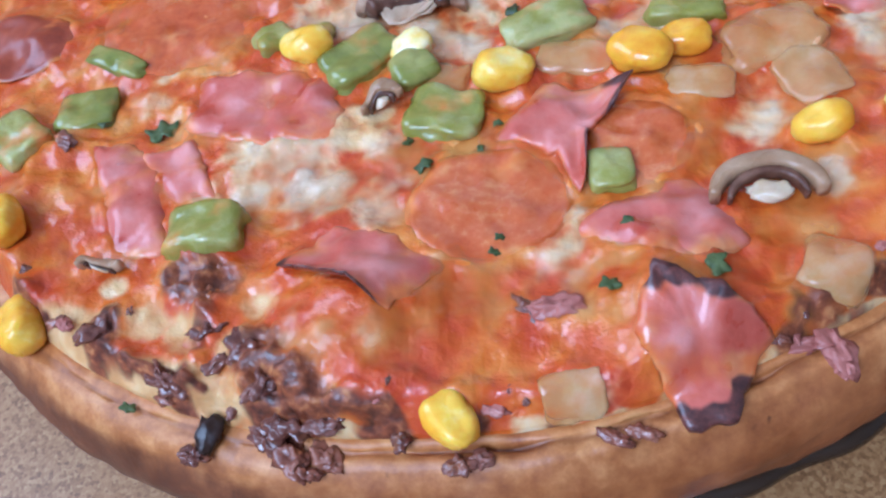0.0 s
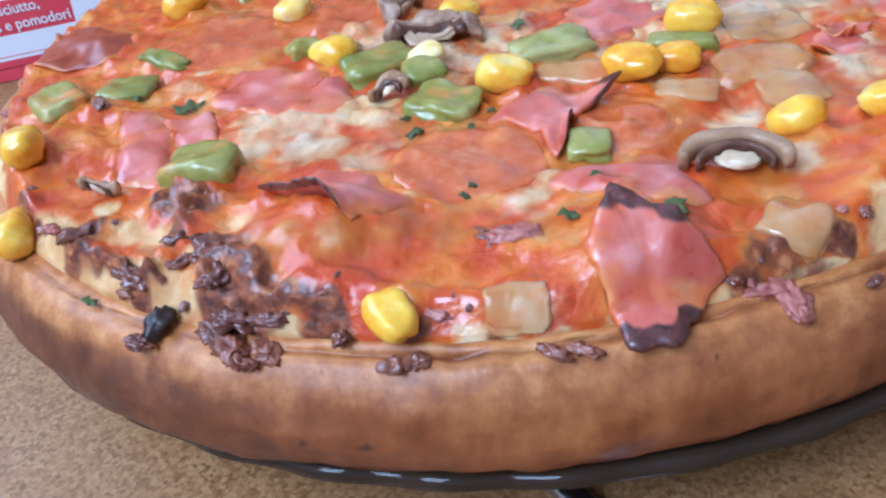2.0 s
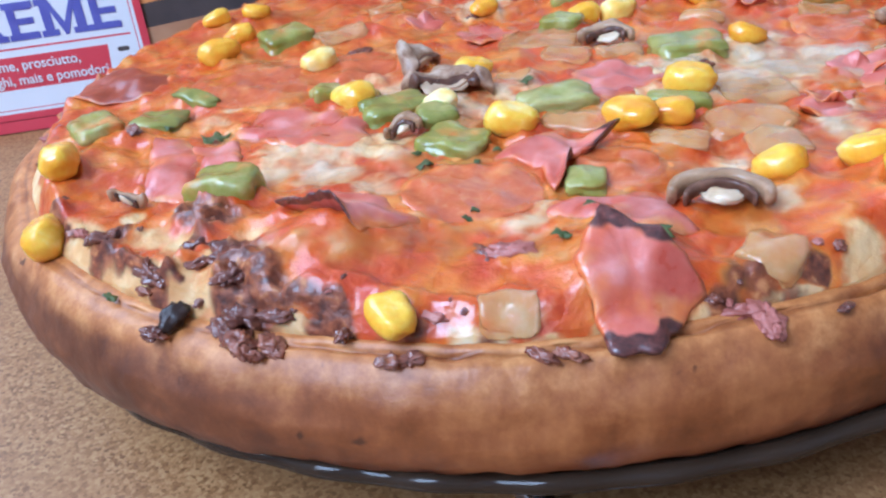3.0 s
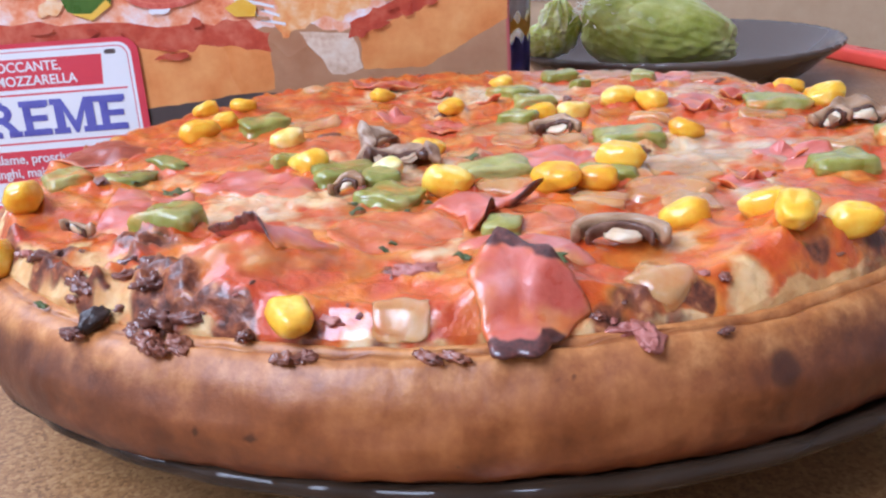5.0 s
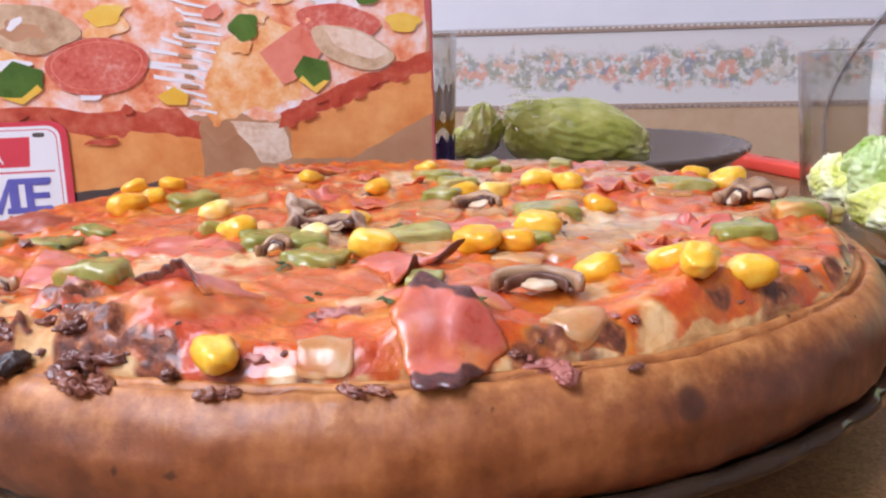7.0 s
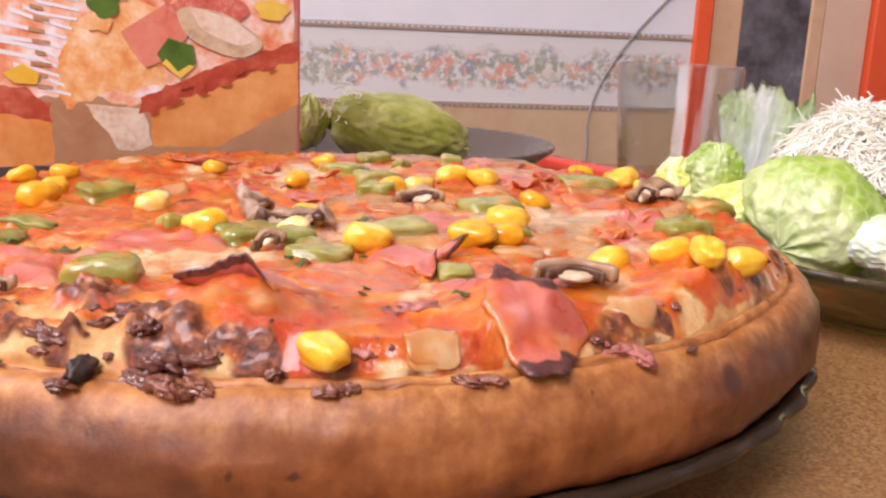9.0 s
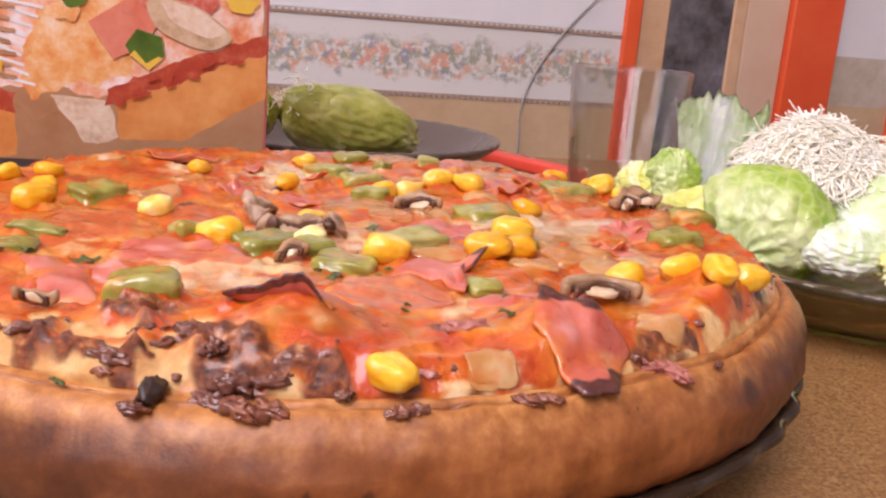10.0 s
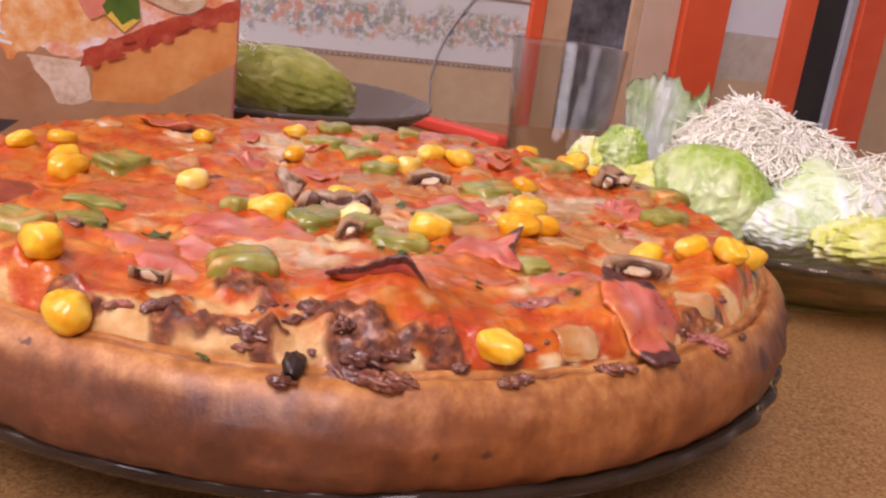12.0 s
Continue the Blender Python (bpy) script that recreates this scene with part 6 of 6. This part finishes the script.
def folded_leaf(parent, at, radii, turn=0.0, tilt=0.0, seed=0.0, folds=0.10, crinkle=0.03, veins=2.4, material="lettuce", label="", name="lettuce_leaf", pale_side=0.0, roll=0.0, ribs=0.45):
    """A leaf that curls over itself: a domed shell with long folds that run down from its crown."""
    bm = bmesh.new()
    bmesh.ops.create_uvsphere(bm, u_segments=120, v_segments=64, radius=1.0)
    rib = bm.verts.layers.float.new("rib")
    k = Vector((seed, seed * 0.7, seed * 1.3))
    for v in bm.verts:
        d = v.co.copy()
        around = math.atan2(d.y, d.x)
        fold = 1 - 2 * abs(noise.noise(Vector((math.cos(around) * veins, math.sin(around) * veins, d.z * 0.5)) + k))
        w = 1 + folds * (fold - 0.5) + 0.12 * noise.noise(d * 1.5 + k) + crinkle * noise.noise(d * 7 + k) + crinkle * 0.5 * noise.noise(d * 17 + k)
        v[rib] = ribs * max(0.0, fold) ** 3 + 0.35 * max(0.0, -d.z) + pale_side * -d.x
        v.co = Vector((radii[0] * d.x * w, radii[1] * d.y * w, radii[2] * d.z * w))
    bm.transform(pose(*at, tilt, roll, turn))
    return part(name, bm, MAT[material], parent, label)


salad = thing("salad_portion", "heap of crisp lettuce leaves topped with grated pale cheese", "salad", (0, 0, 0))
folded_leaf(salad, (0.258, 0.098, 0.040), (0.056, 0.052, 0.030), seed=3.0, material="lettuce_pale", label="folded pale lettuce heart")
leaf(salad, 0.1880, 0.124, 0.032, -36, 80, 0.064, 0.044, 0.16, 0.007, 1.0, 4, 0.0, "pale upright inner lettuce leaf", "lettuce_pale", True)
leaf(salad, 0.200, 0.132, 0.030, -20, 84, 0.056, 0.032, 0.20, 0.007, 21.0, 0, 0.0, material="lettuce_pale", flare=True)
folded_leaf(salad, (0.1705, 0.122, 0.055), (0.013, 0.012, 0.013), 20, 0, 5.0, 0.20, 0.10, 1.6, "lettuce_bright")
folded_leaf(salad, (0.159, 0.130, 0.049), (0.011, 0.012, 0.011), 50, 0, 7.0, 0.20, 0.10, 1.6, "lettuce_yellow")
folded_leaf(salad, (0.186, 0.098, 0.042), (0.030, 0.024, 0.013), -25, 0, 9.0, 0.14, 0.05, 1.8, "lettuce_yellow")
folded_leaf(salad, (0.1935, 0.078, 0.042), (0.031, 0.027, 0.025), -50, -70, 11.0, 0.06, 0.055, 1.6, "lettuce_bright", "bright green curled lettuce leaf", ribs=0.2)
folded_leaf(salad, (0.250, 0.060, 0.041), (0.040, 0.028, 0.029), -20, -75, 13.0, 0.10, 0.04, 2.8, "lettuce_pale", "pale ribbed lettuce leaf", pale_side=-0.3)
folded_leaf(salad, (0.300, 0.075, 0.040), (0.034, 0.034, 0.025), 10, 0, 15.0, 0.12, 0.04, 2.4, "lettuce_pale")
folded_leaf(salad, (0.218, 0.050, 0.038), (0.022, 0.018, 0.012), -30, 0, 17.0, 0.12, 0.06, 2.0, "lettuce_pale")
folded_leaf(salad, (0.268, 0.034, 0.036), (0.050, 0.024, 0.013), -4, 0, 19.0, 0.14, 0.10, 3.4, "lettuce_yellow", "yellow frilled lettuce leaves along the plate's rim")
folded_leaf(salad, (0.320, 0.055, 0.037), (0.030, 0.030, 0.014), 20, 0, 23.0, 0.14, 0.10, 3.0, "lettuce_yellow")
folded_leaf(salad, (0.290, 0.140, 0.038), (0.050, 0.036, 0.022), 20, 0, 25.0, 0.14, 0.05, 3.0, "lettuce_bright")


def shreds(parent, count, cx, cy, top, rx, ry, seed):
    r = random.Random(seed)
    verts, faces = [], []
    for _ in range(count):
        q, a = math.sqrt(r.random()), r.uniform(0, 2 * math.pi)
        x, y = cx + rx * q * math.cos(a), cy + ry * q * math.sin(a)
        z = top - 0.022 * q * q + r.uniform(-0.006, 0.003) + 0.004 * nz(x, y, 1.0, 60)
        d = Vector((r.uniform(-1, 1), r.uniform(-1, 1), 0.0))
        d.z = -0.9 * q * (d.x * math.cos(a) + d.y * math.sin(a)) + r.uniform(-0.22, 0.18)
        d.normalize()
        bend = Vector((r.uniform(-1, 1), r.uniform(-1, 1), r.uniform(-0.5, 0.4))) * r.uniform(0.002, 0.006)
        twist = Vector((r.uniform(-1, 1), r.uniform(-1, 1), r.uniform(-0.5, 0.5))) * 0.002
        length, w = r.uniform(0.012, 0.030), r.uniform(0.00032, 0.00058)
        side = d.cross(Vector((0.2, 0.1, 1))).normalized() * w
        up = d.cross(side).normalized() * w * 0.6
        first = len(verts)
        for k in range(6):
            f = k / 5
            p = Vector((x, y, z)) + d * length * (f - 0.5) + bend * (4 * f * (1 - f)) + twist * math.sin(2 * math.pi * f)
            verts += [tuple(p + side), tuple(p + up), tuple(p - side), tuple(p - up)]
        for k in range(5):
            for m in range(4):
                b = first + 4 * k
                n = (m + 1) % 4
                faces.append((b + m, b + n, b + 4 + n, b + 4 + m))
        faces += [(first + 3, first + 2, first + 1, first), (first + 20, first + 21, first + 22, first + 23)]
    me = bpy.data.meshes.new("grated_cheese")
    me.from_pydata(verts, [], faces)
    me.materials.append(MAT["shred"])
    ob = new("grated_cheese", me)
    ob.parent = parent
    return tagged(ob, "loose heap of pale grated cheese shreds", kind="stuff")


shreds(salad, 3600, 0.226, 0.096, 0.086, 0.031, 0.033, 3)
shreds(salad, 1500, 0.252, 0.080, 0.077, 0.028, 0.026, 5)
shreds(salad, 130, 0.262, 0.048, 0.073, 0.028, 0.018, 6)

lettuce = thing("lettuce_heart", "half lettuce heart with pale green crinkled leaves", "lettuce", (0, 0, 0))
folded_leaf(lettuce, (0.047, 0.358, 0.045), (0.025, 0.034, 0.050), 6, 0, 31.0, 0.02, 0.045, 1.0, "lettuce_heart", "smooth green outer leaf with pale veins", roll=-80, ribs=0.0)
folded_leaf(lettuce, (0.026, 0.344, 0.046), (0.022, 0.020, 0.030), 0, 0, 33.0, 0.03, 0.045, 1.0, "lettuce_heart", pale_side=0.4, roll=-60, ribs=0.1)
folded_leaf(lettuce, (-0.016, 0.352, 0.052), (0.013, 0.012, 0.016), 0, 0, 35.0, 0.24, 0.10, 1.6, "lettuce_yellow", "crumpled yellow inner leaf")
folded_leaf(lettuce, (-0.026, 0.350, 0.042), (0.014, 0.014, 0.011), 0, 0, 37.0, 0.20, 0.10, 1.6, "lettuce_yellow")
shreds(lettuce, 60, 0.014, 0.348, 0.076, 0.020, 0.014, 8)

# ---- cutlery ----
knife = thing("table_knife", "dull steel table knife lying under the plate's rim", "knife", (0.0095, -0.1075, 0.0), -48)
part("handle", box_bm(-0.012, 0.085, -0.0028, 0.0028, 0.0, 0.0045, 0.0016, 3), MAT["steel"], knife)
strip_red = thing("red_handled_knife", "red plastic strip lying on the table behind the plates", "utensil", (0.205, 0.482, 0.0), -64)
part("handle", box_bm(-0.075, 0.085, -0.009, 0.009, 0.0, 0.011, 0.003, 3), MAT["red_plastic"], strip_red)
